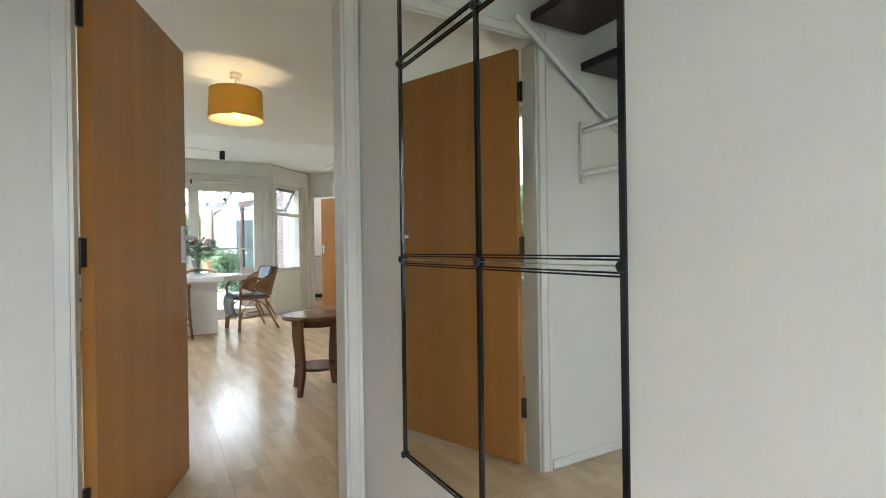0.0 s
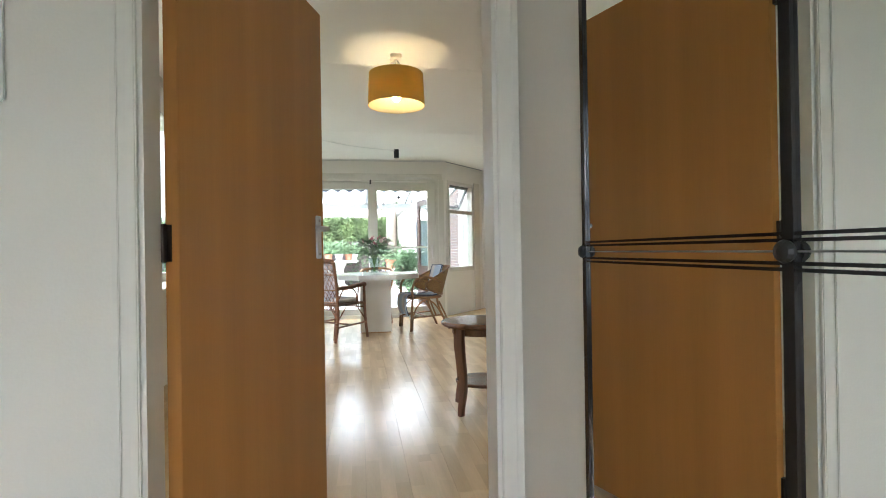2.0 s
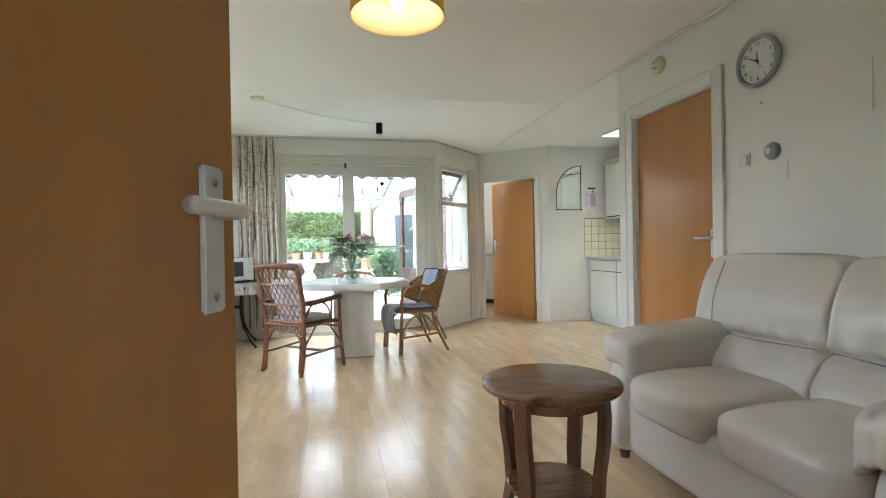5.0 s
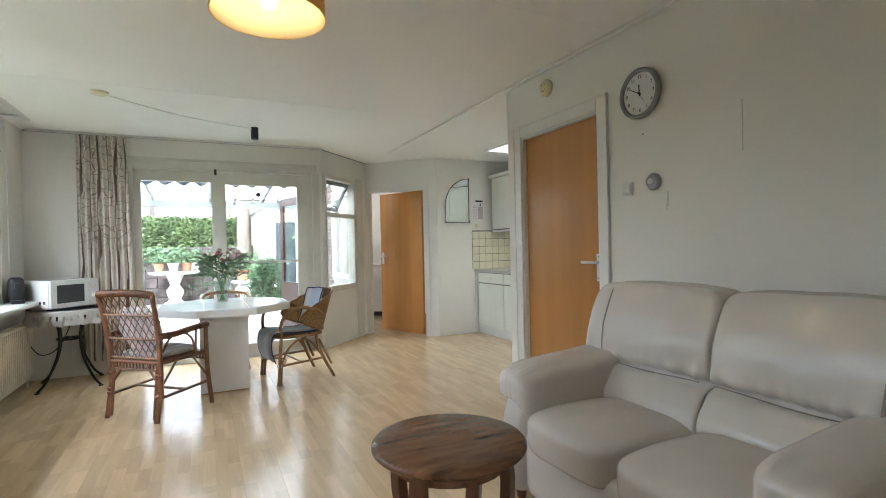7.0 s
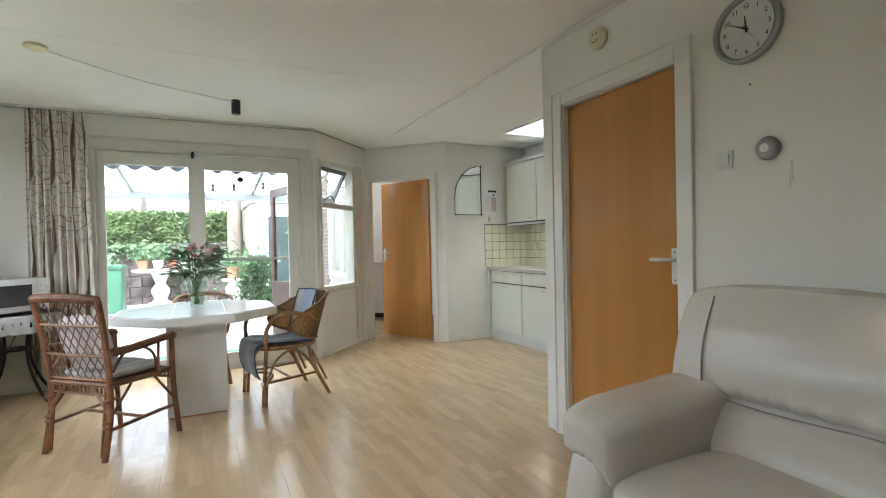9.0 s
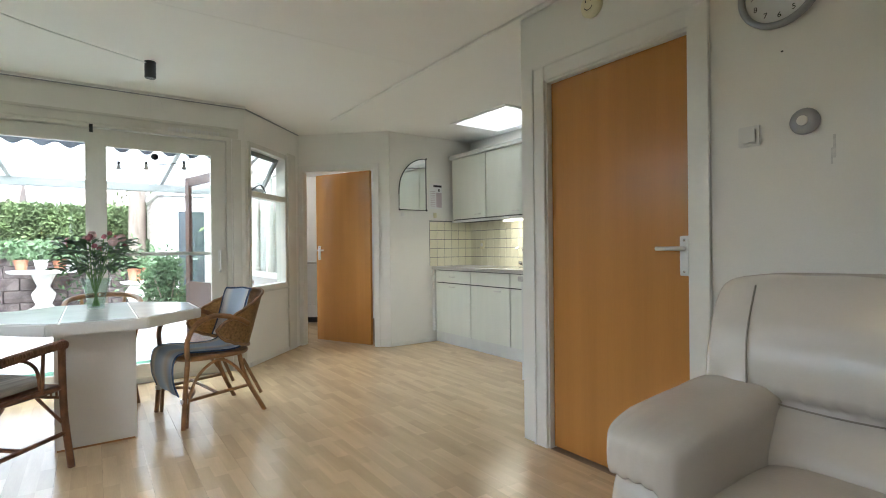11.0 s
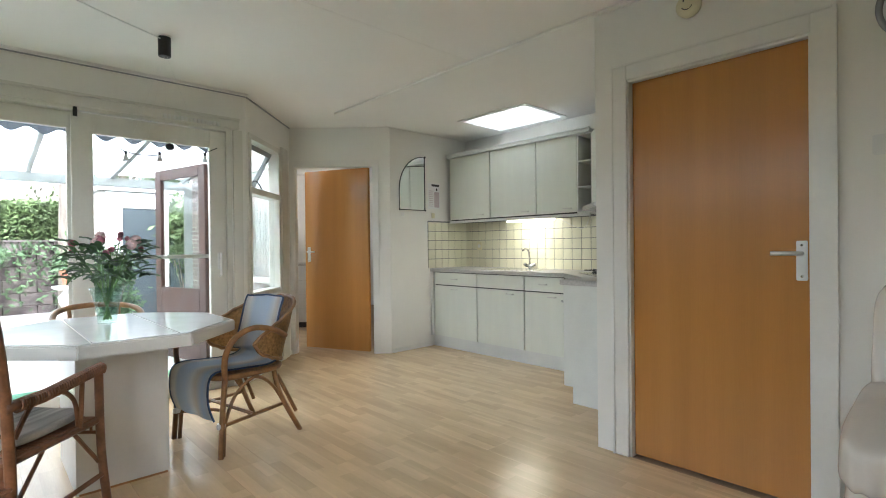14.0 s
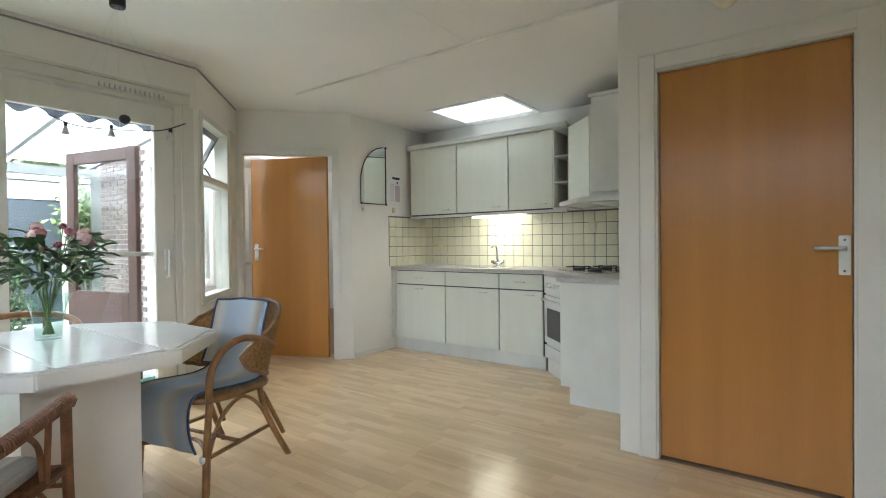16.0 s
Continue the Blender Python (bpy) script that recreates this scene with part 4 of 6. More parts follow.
# small iron table with lace cloth
it = thing("iron_table", "small round table on curved black iron legs", "table", pose(-0.62, 8.24, 0, 0, 0, 8))
part("tabletop", L([(0.30, 0.70), (0.31, 0.71), (0.31, 0.722), (0.001, 0.725)], 40), TABLEWHITE, it)
for k in range(4):
    a = radians(45 + 90 * k)
    pts = [(r * math.cos(a), r * math.sin(a), z) for r, z in ((0.33, 0.012), (0.25, 0.08), (0.15, 0.25), (0.11, 0.42), (0.13, 0.58), (0.20, 0.70))]
    leg = part("leg", T(spline(pts, 6), 0.011, 8), IRON, it, smooth=True)
    part("pad", L([(0.02, 0.0), (0.02, 0.01), (0.001, 0.014)], 12, pts[0][:2] + (0,)), IRON, leg)
part("ring", T(arc((0, 0, 0.44), 0.105, 0, 345, 30, "xy"), 0.008, 6, closed=True), IRON, it)
part("crossbar", B((-0.105, -0.008, 0.43, 0.105, 0.008, 0.45), (-0.008, -0.105, 0.431, 0.008, 0.105, 0.449)), IRON, it)
bm = bmesh.new()
rings = []
for r, z, amp in ((0.001, 0.7275, 0), (0.30, 0.7275, 0), (0.318, 0.72, 0), (0.325, 0.68, 0.006), (0.335, 0.64, 0.012), (0.338, 0.60, 0.016)):
    rings.append([bm.verts.new(((r + amp * math.sin(14 * t)) * math.cos(t), (r + amp * math.sin(14 * t)) * math.sin(t), z - (0.012 * abs(math.sin(12 * t)) if z < 0.61 else 0))) for t in [2 * math.pi * i / 120 for i in range(120)]])
for k, (a_, b_) in enumerate(zip(rings, rings[1:])):
    for j in range(120):
        if not (k == 3 and j % 3 == 1):
            bm.faces.new((a_[j], a_[(j + 1) % 120], b_[(j + 1) % 120], b_[j]))
bmesh.ops.solidify(bm, geom=bm.faces[:], thickness=0.0015)
single("tablecloth", bm, LACE, "white crocheted lace tablecloth on the iron table", "tablecloth", pose(-0.62, 8.24, 0, 0, 0, 8))

# microwave
mw = thing("microwave", "white microwave oven with a dark glass door", "microwave", pose(-0.67, 8.22, 0.7305, 0, 0, 50))
part("body", B((-0.235, -0.14, 0.012, 0.235, 0.17, 0.27)), APPL, mw, bevel=0.006)
dr = part("door", B((-0.232, -0.158, 0.016, 0.135, -0.141, 0.266)), APPL, mw, bevel=0.004)
part("window", B((-0.175, -0.1605, 0.06, 0.085, -0.1585, 0.225)), OVENGLASS, dr, "dark glass window")
cp = part("control_panel", B((0.138, -0.158, 0.016, 0.232, -0.141, 0.266)), APPL, mw, bevel=0.004)
for z in (0.19, 0.10):
    part("knob", L([(0.022, 0), (0.022, 0.012), (0.018, 0.018), (0.001, 0.018)], 20, (0.185, -0.1585, z), Matrix.Rotation(radians(90), 4, "X")), ALU, cp)
part("foot", B((-0.22, -0.12, 0.0, -0.19, -0.09, 0.0115)), BLACK, mw)
for x, y in ((0.19, -0.12), (-0.22, 0.12), (0.19, 0.12)):
    part("foot", B((x, y, 0.0, x + 0.03, y + 0.03, 0.0115)), BLACK, mw)
for i in range(5):
    part("vent", B((-0.2365, -0.10 + 0.05 * i, 0.06, -0.2355, -0.075 + 0.05 * i, 0.085)), DARKGAP, mw)
single("power_cord", T(spline([(-0.90, 8.42, 0.70), (-0.95, 8.30, 0.45), (-0.85, 8.25, 0.30), (-0.72, 8.30, 0.36), (-0.62, 8.36, 0.62), (-0.60, 8.40, 0.735)], 8), 0.005, 6), BLACK, "black power cord hanging behind the iron table", "cord")
# espresso machine on the sill
em = thing("coffee_machine", "small black capsule coffee machine on the sill", "coffee machine", pose(-0.96, 8.02, 0.816, 0, 0, 20))
bm = bmesh.new()
pillow(bm, (0, 0, 0.115), (0.055, 0.10, 0.112), 4.5, 10)
part("body", bm, BLACK, em, smooth=True)
part("drip_tray", B((-0.045, -0.16, 0.0, 0.045, -0.085, 0.03)), BLACK, em, bevel=0.004)
part("spout", B((-0.02, -0.125, 0.13, 0.02, -0.09, 0.18)), BLACK, em, bevel=0.005)
part("rib", B(*[(0.054, -0.06, 0.05 + 0.02 * i, 0.058, 0.06, 0.058 + 0.02 * i) for i in range(6)]), STEEL, em)

# cable of the hanging lamp
dl = thing("dining_lamp", "low-voltage wire lamp with small glass cones", "pendant lamp", pose(1.02, 7.73, 0))
part("transformer", L([(0.033, 2.345), (0.036, 2.35), (0.036, 2.462), (0.001, 2.463)], 24), BLACK, dl, "black cylindrical transformer")
for dx, dy in ((-0.19, 0.12), (0.0, 0.0), (0.19, -0.12), (-0.1, 0.06)):
    part("wire", T([(dx * 0.05, dy * 0.05, 2.35), (dx, dy, 1.74)], 0.0006, 4), ALU, dl)
part("bar", T(spline([(-0.25, 0.16, 1.79), (-0.15, 0.10, 1.745), (0, 0, 1.735), (0.15, -0.10, 1.745), (0.25, -0.16, 1.79)], 6), 0.003, 6), BLACK, dl)
part("ball", L([(0.002, 1.765), (0.02, 1.775), (0.027, 1.79), (0.02, 1.807), (0.002, 1.815)], 16, (0.02, -0.01, 0)), BLACK, dl, smooth=True)
for dx in (-0.19, -0.03, 0.19):
    c = part("cone", L([(0.006, 1.74), (0.012, 1.72), (0.019, 1.70), (0.0175, 1.70), (0.009, 1.718), (0.006, 1.74)], 20, (dx, -dx * 0.63, 0)), APPL, dl, "white glass cone", smooth=True)
    part("cap", L([(0.008, 1.738), (0.01, 1.755), (0.002, 1.76)], 12, (dx, -dx * 0.63, 0)), BLACK, c)
single("ceiling_cable_rose", L([(0.06, CZ - 0.001), (0.06, CZ - 0.018), (0.045, CZ - 0.026), (0.001, CZ - 0.027)], 28, (-0.15, 6.97, 0)), CREAM, "cream round ceiling rose of the lamp cable", "ceiling rose")
single("lamp_cable", T(spline([(-0.10, 7.0, CZ - 0.018), (0.4, 7.33, CZ - 0.045), (1.0, 7.715, CZ - 0.02)], 8), 0.004, 6), PLASTIC, "thin white lamp cable slung along the ceiling", "cable")

# ---- dining corner ----
def dining_table():
    t = thing("dining_table", "white octagonal dining table with a tiled top", "table", pose(0.70, 7.50, 0))
    R = 0.46 / (2 * math.sin(math.pi / 8))
    octa = [(R * math.cos(radians(22.5 + 45 * k)), R * math.sin(radians(22.5 + 45 * k))) for k in range(8)]
    bm = bmesh.new()
    prism(bm, octa, 0.685, 0.745)
    part("tabletop", bm, TABLEWHITE, t, bevel=0.006)
    for i in range(3):
        x0, x1 = (-0.53 + 0.355 * i), (-0.53 + 0.355 * (i + 1))
        bm = bmesh.new()
        poly = clip_poly([(x * 0.965, y * 0.965) for x, y in octa], x0 + 0.004, x1 - 0.004)
        prism(bm, poly, 0.7455, 0.7500)
        part("tile", bm, TABLETILE, t, "white glazed tile", bevel=0.001)
    part("pedestal", B((-0.21, -0.30, 0.0, 0.185, 0.30, 0.684)), TABLEWHITE, t, bevel=0.004)
    part("plinth", B((-0.20, -0.303, 0.0, 0.175, -0.3005, 0.01)), EDGE, t)


def clip_poly(pts, x0, x1):
    for lim, s in ((x0, 1), (x1, -1)):
        out = []
        for i, a in enumerate(pts):
            b = pts[(i + 1) % len(pts)]
            ia, ib = s * (a[0] - lim) >= 0, s * (b[0] - lim) >= 0
            if ia:
                out.append(a)
            if ia != ib:
                f = (lim - a[0]) / (b[0] - a[0])
                out.append((lim, a[1] + f * (b[1] - a[1])))
        pts = out
    return pts


dining_table()

# vase with peonies
vs = thing("flower_vase", "clear glass vase with water and stems", "vase", pose(0.69, 7.63, 0.751))
part("glass", L([(0.047, 0.0), (0.05, 0.004), (0.049, 0.03), (0.056, 0.09), (0.070, 0.15), (0.088, 0.20), (0.085, 0.20), (0.067, 0.15), (0.053, 0.09), (0.046, 0.03), (0.044, 0.012), (0.001, 0.012)], 28), VASEGLASS, vs, smooth=True).visible_shadow = False
bq = thing("peony_bouquet", "loose bouquet of pale pink peonies with dark leaves", "flowers", pose(0.69, 7.63, 0.765))
rng = random.Random(5)
heads = []
for k in range(14):
    a = 2 * math.pi * k / 14 + rng.uniform(-0.2, 0.2)
    r = rng.uniform(0.04, 0.18)
    z = 0.50 - 0.6 * r + rng.uniform(-0.03, 0.05)
    tip = Vector((r * math.cos(a), r * math.sin(a), z))
    heads.append(tip)
    b0 = Vector((-0.02 * math.cos(a), -0.02 * math.sin(a), 0.005))
    mid = Vector((0.035 * math.cos(a), 0.035 * math.sin(a), 0.19))
    part("stem", T(spline([b0, mid, tip], 5), 0.0028, 5), STEM, bq)
for k, tip in enumerate(heads):
    big = k % 4 == 0
    rad = 0.031 if big else 0.018 if k % 3 else 0.024
    bm = bmesh.new()
    for q in range(40 if big else 14):
        d = Vector((rng.gauss(0, 1), rng.gauss(0, 1), rng.gauss(0.3, 1))).normalized()
        o = d.orthogonal().normalized()
        s = d.cross(o)
        w = rad * rng.uniform(0.45, 0.7)
        c = tip + d * rad * rng.uniform(0.5, 0.95)
        v = [bm.verts.new(c + o * w * math.cos(t) + s * w * math.sin(t) - d * w * 0.35 * (1 if i % 2 else 0.6)) for i, t in enumerate([math.pi * 2 * j / 7 for j in range(7)])]
        m_ = bm.verts.new(c + d * w * 0.1)
        for i in range(7):
            bm.faces.new((m_, v[i], v[(i + 1) % 7]))
    part("flower" if big else "bud", bm, PETAL if big else PETAL2, bq, "full pale pink peony" if big else "dusky pink bud", smooth=True)
for k in range(180):
    a, r = rng.uniform(0, 2 * math.pi), 0.03 + 0.15 * rng.random() ** 0.6
    c = Vector((r * math.cos(a), r * math.sin(a), 0.21 + rng.uniform(0, 0.21) - 0.2 * max(0, r - 0.17)))
    d = Vector((math.cos(a + rng.uniform(-0.9, 0.9)), math.sin(a + rng.uniform(-0.9, 0.9)), rng.uniform(-0.4, 0.7))).normalized()
    s = d.cross(Vector((0, 0, 1))).normalized()
    ln, w = rng.uniform(0.06, 0.105), rng.uniform(0.012, 0.021)
    up = s.cross(d)
    bm = bmesh.new()
    rows_ = [(0, 0.15, 0), (0.3, 1, 0.08), (0.65, 0.8, 0.06), (1.0, 0.05, -0.08)]
    pr = None
    for f, ww, hh in rows_:
        q = [bm.verts.new(c + d * ln * f + s * w * ww * e + up * ln * (hh + (0.08 if e else 0))) for e in (-1, 0, 1)]
        if pr:
            bm.faces.new((pr[0], pr[1], q[1], q[0])), bm.faces.new((pr[1], pr[2], q[2], q[1]))
        pr = q
    part("leaf", bm, PLEAF, bq, smooth=True)


# rattan armchair with bowed arms and a wicker shell back
def bow_chair(m):
    """Front is local -y; seat 0.44 high."""
    c = thing("rattan_armchair", "honey rattan armchair with bowed arms and wicker back", "armchair", m)
    feet = {(-1, -1): (-0.26, -0.25), (1, -1): (0.26, -0.25), (-1, 1): (-0.25, 0.27), (1, 1): (0.25, 0.27)}
    for (sx, sy), (fx, fy) in feet.items():
        if sy < 0:
            pts = [(fx, fy, 0), (sx * 0.255, -0.235, 0.22), (sx * 0.26, -0.22, 0.44)]
        else:
            pts = [(fx, fy + 0.02, 0), (sx * 0.215, 0.17, 0.25), (sx * 0.20, 0.13, 0.44)]
        leg = part("leg", T(spline(pts, 4), 0.016, 8), RATTAN, c, smooth=True)
        part("leg_splint", T([(p_[0] * 0.93, p_[1] * 0.9, p_[2]) for p_ in pts[:2]] if sy < 0 else [(p_[0] * 0.92, p_[1] * 0.95, p_[2] + 0.12) for p_ in pts[:2]], 0.012, 8), RATTAN, leg)
    for sx in (-1, 1):
        pts = [(sx * 0.26, -0.22, 0.43), (sx * 0.275, -0.225, 0.56), (sx * 0.29, -0.17, 0.66), (sx * 0.295, -0.06, 0.70), (sx * 0.29, 0.08, 0.67), (sx * 0.275, 0.17, 0.62)]
        part("arm", T(spline(pts, 6), 0.017, 8), RATTAN, c, smooth=True)
        part("brace", T(spline([(sx * 0.25, -0.23, 0.15), (sx * 0.24, -0.15, 0.32), (sx * 0.235, -0.02, 0.40), (sx * 0.225, 0.10, 0.33), (sx * 0.215, 0.19, 0.2)], 5), 0.010, 6), RATTAN, c)
        part("side_stretcher", T([(sx * 0.245, -0.24, 0.17), (sx * 0.22, 0.2, 0.19)], 0.011, 6), RATTAN, c)
        part("binding", L([(0.022, 0.16), (0.024, 0.175), (0.022, 0.19)], 10, (sx * 0.245, -0.238, 0)), LACE, c, "pale cane binding")
    part("cross_stretcher", T([(-0.24, -0.03, 0.185), (0.24, -0.03, 0.185)], 0.011, 6), RATTAN, c)
    part("cross_stretcher", T(spline([(-0.25, -0.23, 0.16), (0.0, -0.10, 0.18), (0.25, -0.23, 0.16)], 5), 0.011, 6), RATTAN, c)
    ring = [(0.255 * math.copysign(abs(math.cos(t)) ** 0.6, math.cos(t)), 0.235 * math.copysign(abs(math.sin(t)) ** 0.6, math.sin(t)) - 0.02, 0.43) for t in [2 * math.pi * i / 36 for i in range(36)]]
    part("seat_ring", T(ring, 0.017, 8, closed=True), RATTAN, c, smooth=True)
    bm = bmesh.new()
    prism(bm, [(x * 0.96, y * 0.96) for x, y, _ in ring], 0.425, 0.437)
    part("seat", bm, WICKER, c)
    # curved shell
    bm = bmesh.new()
    nu_, nv_ = 28, 10
    outer, inner = [], []
    for j in range(nv_ + 1):
        w = j / nv_
        ro, ri = [], []
        for i in range(nu_ + 1):
            u = -1 + 2 * i / nu_
            a = radians(90 - 112 * u)
            top = 0.60 + 0.235 * math.cos(u * math.pi / 2) ** 0.8
            bot = 0.60 - 0.15 * math.cos(u * math.pi / 2) ** 0.5
            z = bot + (top - bot) * w
            rr = 0.255 + 0.07 * (z - 0.45)
            p_ = Vector((rr * 1.08 * math.cos(a), rr * math.sin(a) * 0.95 + 0.02 + 0.22 * (z - 0.45), z))
            p_ += 0.003 * Vector((0, 0, 1)) * ((i % 2) * 2 - 1)
            ro.append(bm.verts.new(p_))
        outer.append(ro)
    for j in range(nv_):
        for i in range(nu_):
            bm.faces.new((outer[j][i], outer[j][i + 1], outer[j + 1][i + 1], outer[j + 1][i]))
    rim = [v.co.copy() for v in outer[-1]] + [v.co.copy() for v in reversed(outer[0])]
    bmesh.ops.solidify(bm, geom=bm.faces[:], thickness=0.012)
    sh = part("backrest", bm, WICKER, c, "woven wicker shell", smooth=True)
    part("rim", T(rim, 0.011, 6, closed=True), RATTAN, sh, smooth=True)
    return c


CH2 = pose(1.325, 7.465, 0, 0, 0, -79)
bow_chair(CH2)
# towel over the seat and back of that chair
def towel(m):
    line = spline([(0, -0.262, 0.20), (0, -0.29, 0.30), (0, -0.285, 0.42), (0, -0.24, 0.468), (0, -0.10, 0.462), (0, 0.08, 0.455), (0, 0.16, 0.48), (0, 0.20, 0.56), (0, 0.235, 0.68), (0, 0.27, 0.80), (0, 0.285, 0.845)], 5)
    bm = bmesh.new()
    cols = 16
    gridv = []
    for k, p_ in enumerate(line):
        f = k / (len(line) - 1)
        hw = 0.215 if f < 0.55 else 0.215 - 0.02 * min(1, (f - 0.55) / 0.2)
        row = []
        for i in range(cols + 1):
            u = -1 + 2 * i / cols
            q = Vector((u * hw, p_.y, p_.z)) + 0.007 * noise.noise_vector(Vector((u * 2.5, f * 7, 1)))
            if f > 0.62:
                q.y -= 0.07 * u * u
            row.append(bm.verts.new(q))
        gridv.append(row)
    for a_, b_ in zip(gridv, gridv[1:]):
        for i in range(cols):
            bm.faces.new((a_[i], a_[i + 1], b_[i + 1], b_[i]))
    edge = [r_[0].co.copy() for r_ in gridv] + [v.co.copy() for v in gridv[-1][1:]] + [r_[-1].co.copy() for r_ in reversed(gridv[:-1])]
    bmesh.ops.solidify(bm, geom=bm.faces[:], thickness=-0.022)
    bmesh.ops.recalc_face_normals(bm, faces=bm.faces[:])
    t = single("chair_pad", bm, TOWEL, "blue and sand striped padded cover over the armchair", "chair pad", m, smooth=True)
    part("piping", T(edge, 0.006, 6), PIPING, t, "dark blue piping")
towel(CH2)


# upright rattan armchair with an open woven back
def lattice_chair(m):
    """Front is local +y; the back towards -y."""
    c = thing("woven_armchair", "brown rattan armchair with an open lattice back", "armchair", m)
    W, D = 0.24, 0.22
    for sx in (-1, 1):
        back = [(sx * W, -D - 0.04, 0), (sx * W, -D, 0.25), (sx * W, -D, 0.44), (sx * (W + 0.01), -D - 0.03, 0.70), (sx * (W + 0.02), -D - 0.075, 0.93)]
        part("back_post", T(spline(back, 5), 0.018, 8), DARKRATTAN, c, smooth=True)
        part("back_splint", T([(sx * (W - 0.03), -D - 0.03, 0.02), (sx * (W - 0.028), -D + 0.005, 0.42)], 0.012, 6), DARKRATTAN, c)
        front = [(sx * (W + 0.02), D + 0.03, 0), (sx * (W + 0.01), D, 0.30), (sx * (W + 0.01), D - 0.01, 0.64)]
        part("front_leg", T(spline(front, 5), 0.017, 8), DARKRATTAN, c, smooth=True)
        arm = [(sx * (W + 0.015), -D - 0.03, 0.62), (sx * (W + 0.025), 0.0, 0.63), (sx * (W + 0.02), D - 0.02, 0.655), (sx * (W + 0.012), D, 0.63)]
        ar = part("arm", T(spline(arm, 6), 0.019, 8), DARKRATTAN, c, smooth=True)
        bm = bmesh.new()
        for i in range(34):
            y = -D + 0.01 + i * 0.0125
            z = 0.622 + 0.03 * max(0, (y + 0.1) / 0.3)
            tube(bm, [(sx * (W + 0.022) + 0.023 * math.cos(t), y + 0.004 * math.sin(t), z + 0.022 * math.sin(t)) for t in [2 * math.pi * q / 8 for q in range(8)]], 0.004, 4, closed=True)
        tagged(part("arm_wrap", bm, DARKRATTAN, ar, "wrapped cane arm"), "wrapped cane arm", kind="stuff")
        part("arm_bow", T(spline([(sx * W, -D + 0.02, 0.50), (sx * W, -0.12, 0.60), (sx * W, 0.0, 0.61), (sx * W, 0.08, 0.55), (sx * W, 0.10, 0.44)], 5), 0.009, 6), DARKRATTAN, c)
        part("arm_stay", T([(sx * (W + 0.01), 0.10, 0.43), (sx * (W + 0.02), 0.10, 0.63)], 0.009, 6), DARKRATTAN, c)
        part("side_stretcher", T([(sx * W, -D - 0.02, 0.17), (sx * (W + 0.015), D + 0.015, 0.19)], 0.011, 6), DARKRATTAN, c)
        for y0, y1 in ((-D, -D + 0.14), (D, D - 0.14)):
            part("brace", T([(sx * W, y0, 0.24), (sx * W, y1, 0.41)], 0.008, 6), DARKRATTAN, c)
        part("brace", T([(sx * W, -D - 0.01, 0.26), (sx * (W - 0.14), -D, 0.42)], 0.008, 6), DARKRATTAN, c)
        for z in (0.18, 0.21, 0.33):
            part("binding", L([(0.022, z), (0.026, z + 0.008), (0.022, z + 0.016)], 10, (sx * (W - 0.008), -D - 0.014, 0)), DARKRATTAN, c)
    part("cross_stretcher", T([(-W, 0.0, 0.18), (W, 0.0, 0.18)], 0.011, 6), DARKRATTAN, c)
    for y in (-D, D):
        part("seat_rail", T([(-W, y, 0.425), (W, y, 0.425)], 0.014, 6), DARKRATTAN, c)
    for sx in (-1, 1):
        part("seat_rail", T([(sx * W, -D, 0.425), (sx * (W + 0.005), D, 0.425)], 0.014, 6), DARKRATTAN, c)
    for y in (-D, D):
        bm = bmesh.new()
        for i in range(14):
            x = -W + 0.03 + i * 0.032
            tube(bm, [(x, y, 0.37), (x, y, 0.425)], 0.006, 5)
        tube(bm, [(-W, y, 0.37), (W, y, 0.37)], 0.008, 5)
        tagged(part("seat_fringe", bm, DARKRATTAN, c), "row of short canes under the seat", kind="stuff")
    part("seat", B(*[(-W + 0.01, -D + 0.012 + 0.0145 * i, 0.43, W - 0.01, -D + 0.022 + 0.0145 * i, 0.438) for i in range(29)]), DARKRATTAN, c)
    # lattice back
    top = [(sx_ * (W + 0.02), -D - 0.075 - 0.025 * (1 - sx_ * sx_), 0.93 + 0.015 * (1 - sx_ * sx_)) for sx_ in [-1 + i / 8 for i in range(17)]]
    tr_ = part("top_rail", T(top, 0.019, 8), DARKRATTAN, c, smooth=True)
    bm = bmesh.new()
    for i in range(44):
        x = -W - 0.01 + i * (2 * W + 0.02) / 43
        s = x / (W + 0.02)
        y = -D - 0.075 - 0.025 * (1 - s * s)
        tube(bm, [(x, y + 0.024 * math.cos(t), 0.93 + 0.015 * (1 - s * s) + 0.024 * math.sin(t)) for t in [2 * math.pi * q / 8 for q in range(8)]], 0.0045, 4, closed=True)
    tagged(part("rail_wrap", bm, DARKRATTAN, tr_, "wrapped cane top rail"), "wrapped cane top rail", kind="stuff")
    def on_back(x, z):
        f = (z - 0.44) / 0.49
        return (x * (1 + 0.06 * f), -D - 0.075 * f ** 1.3 - 0.022 * (1 - (x / W) ** 2) * f, z)
    bm = bmesh.new()
    z0, z1 = 0.45, 0.92
    for k in range(-12, 13):
        for s in (-1, 1):
            pts = []
            for i in range(25):
                z = z0 + (z1 - z0) * i / 24
                x = k * 0.058 + s * (z - (z0 + z1) / 2) * 0.62
                if abs(x) <= W - 0.01:
                    q = on_back(x, z)
                    pts.append((q[0], q[1] + s * 0.003, q[2]))
            if len(pts) > 2:
                tube(bm, pts, 0.0032, 4)
    tagged(part("lattice", bm, DARKRATTAN, c, "crossed cane lattice"), "crossed cane lattice", kind="stuff")
    for z in (0.455, 0.60, 0.78):
        part("back_band", T([on_back(x, z) for x in [-W + 2 * W * i / 10 for i in range(11)]], 0.008, 5), RATTAN, c, "pale woven band")
    return c


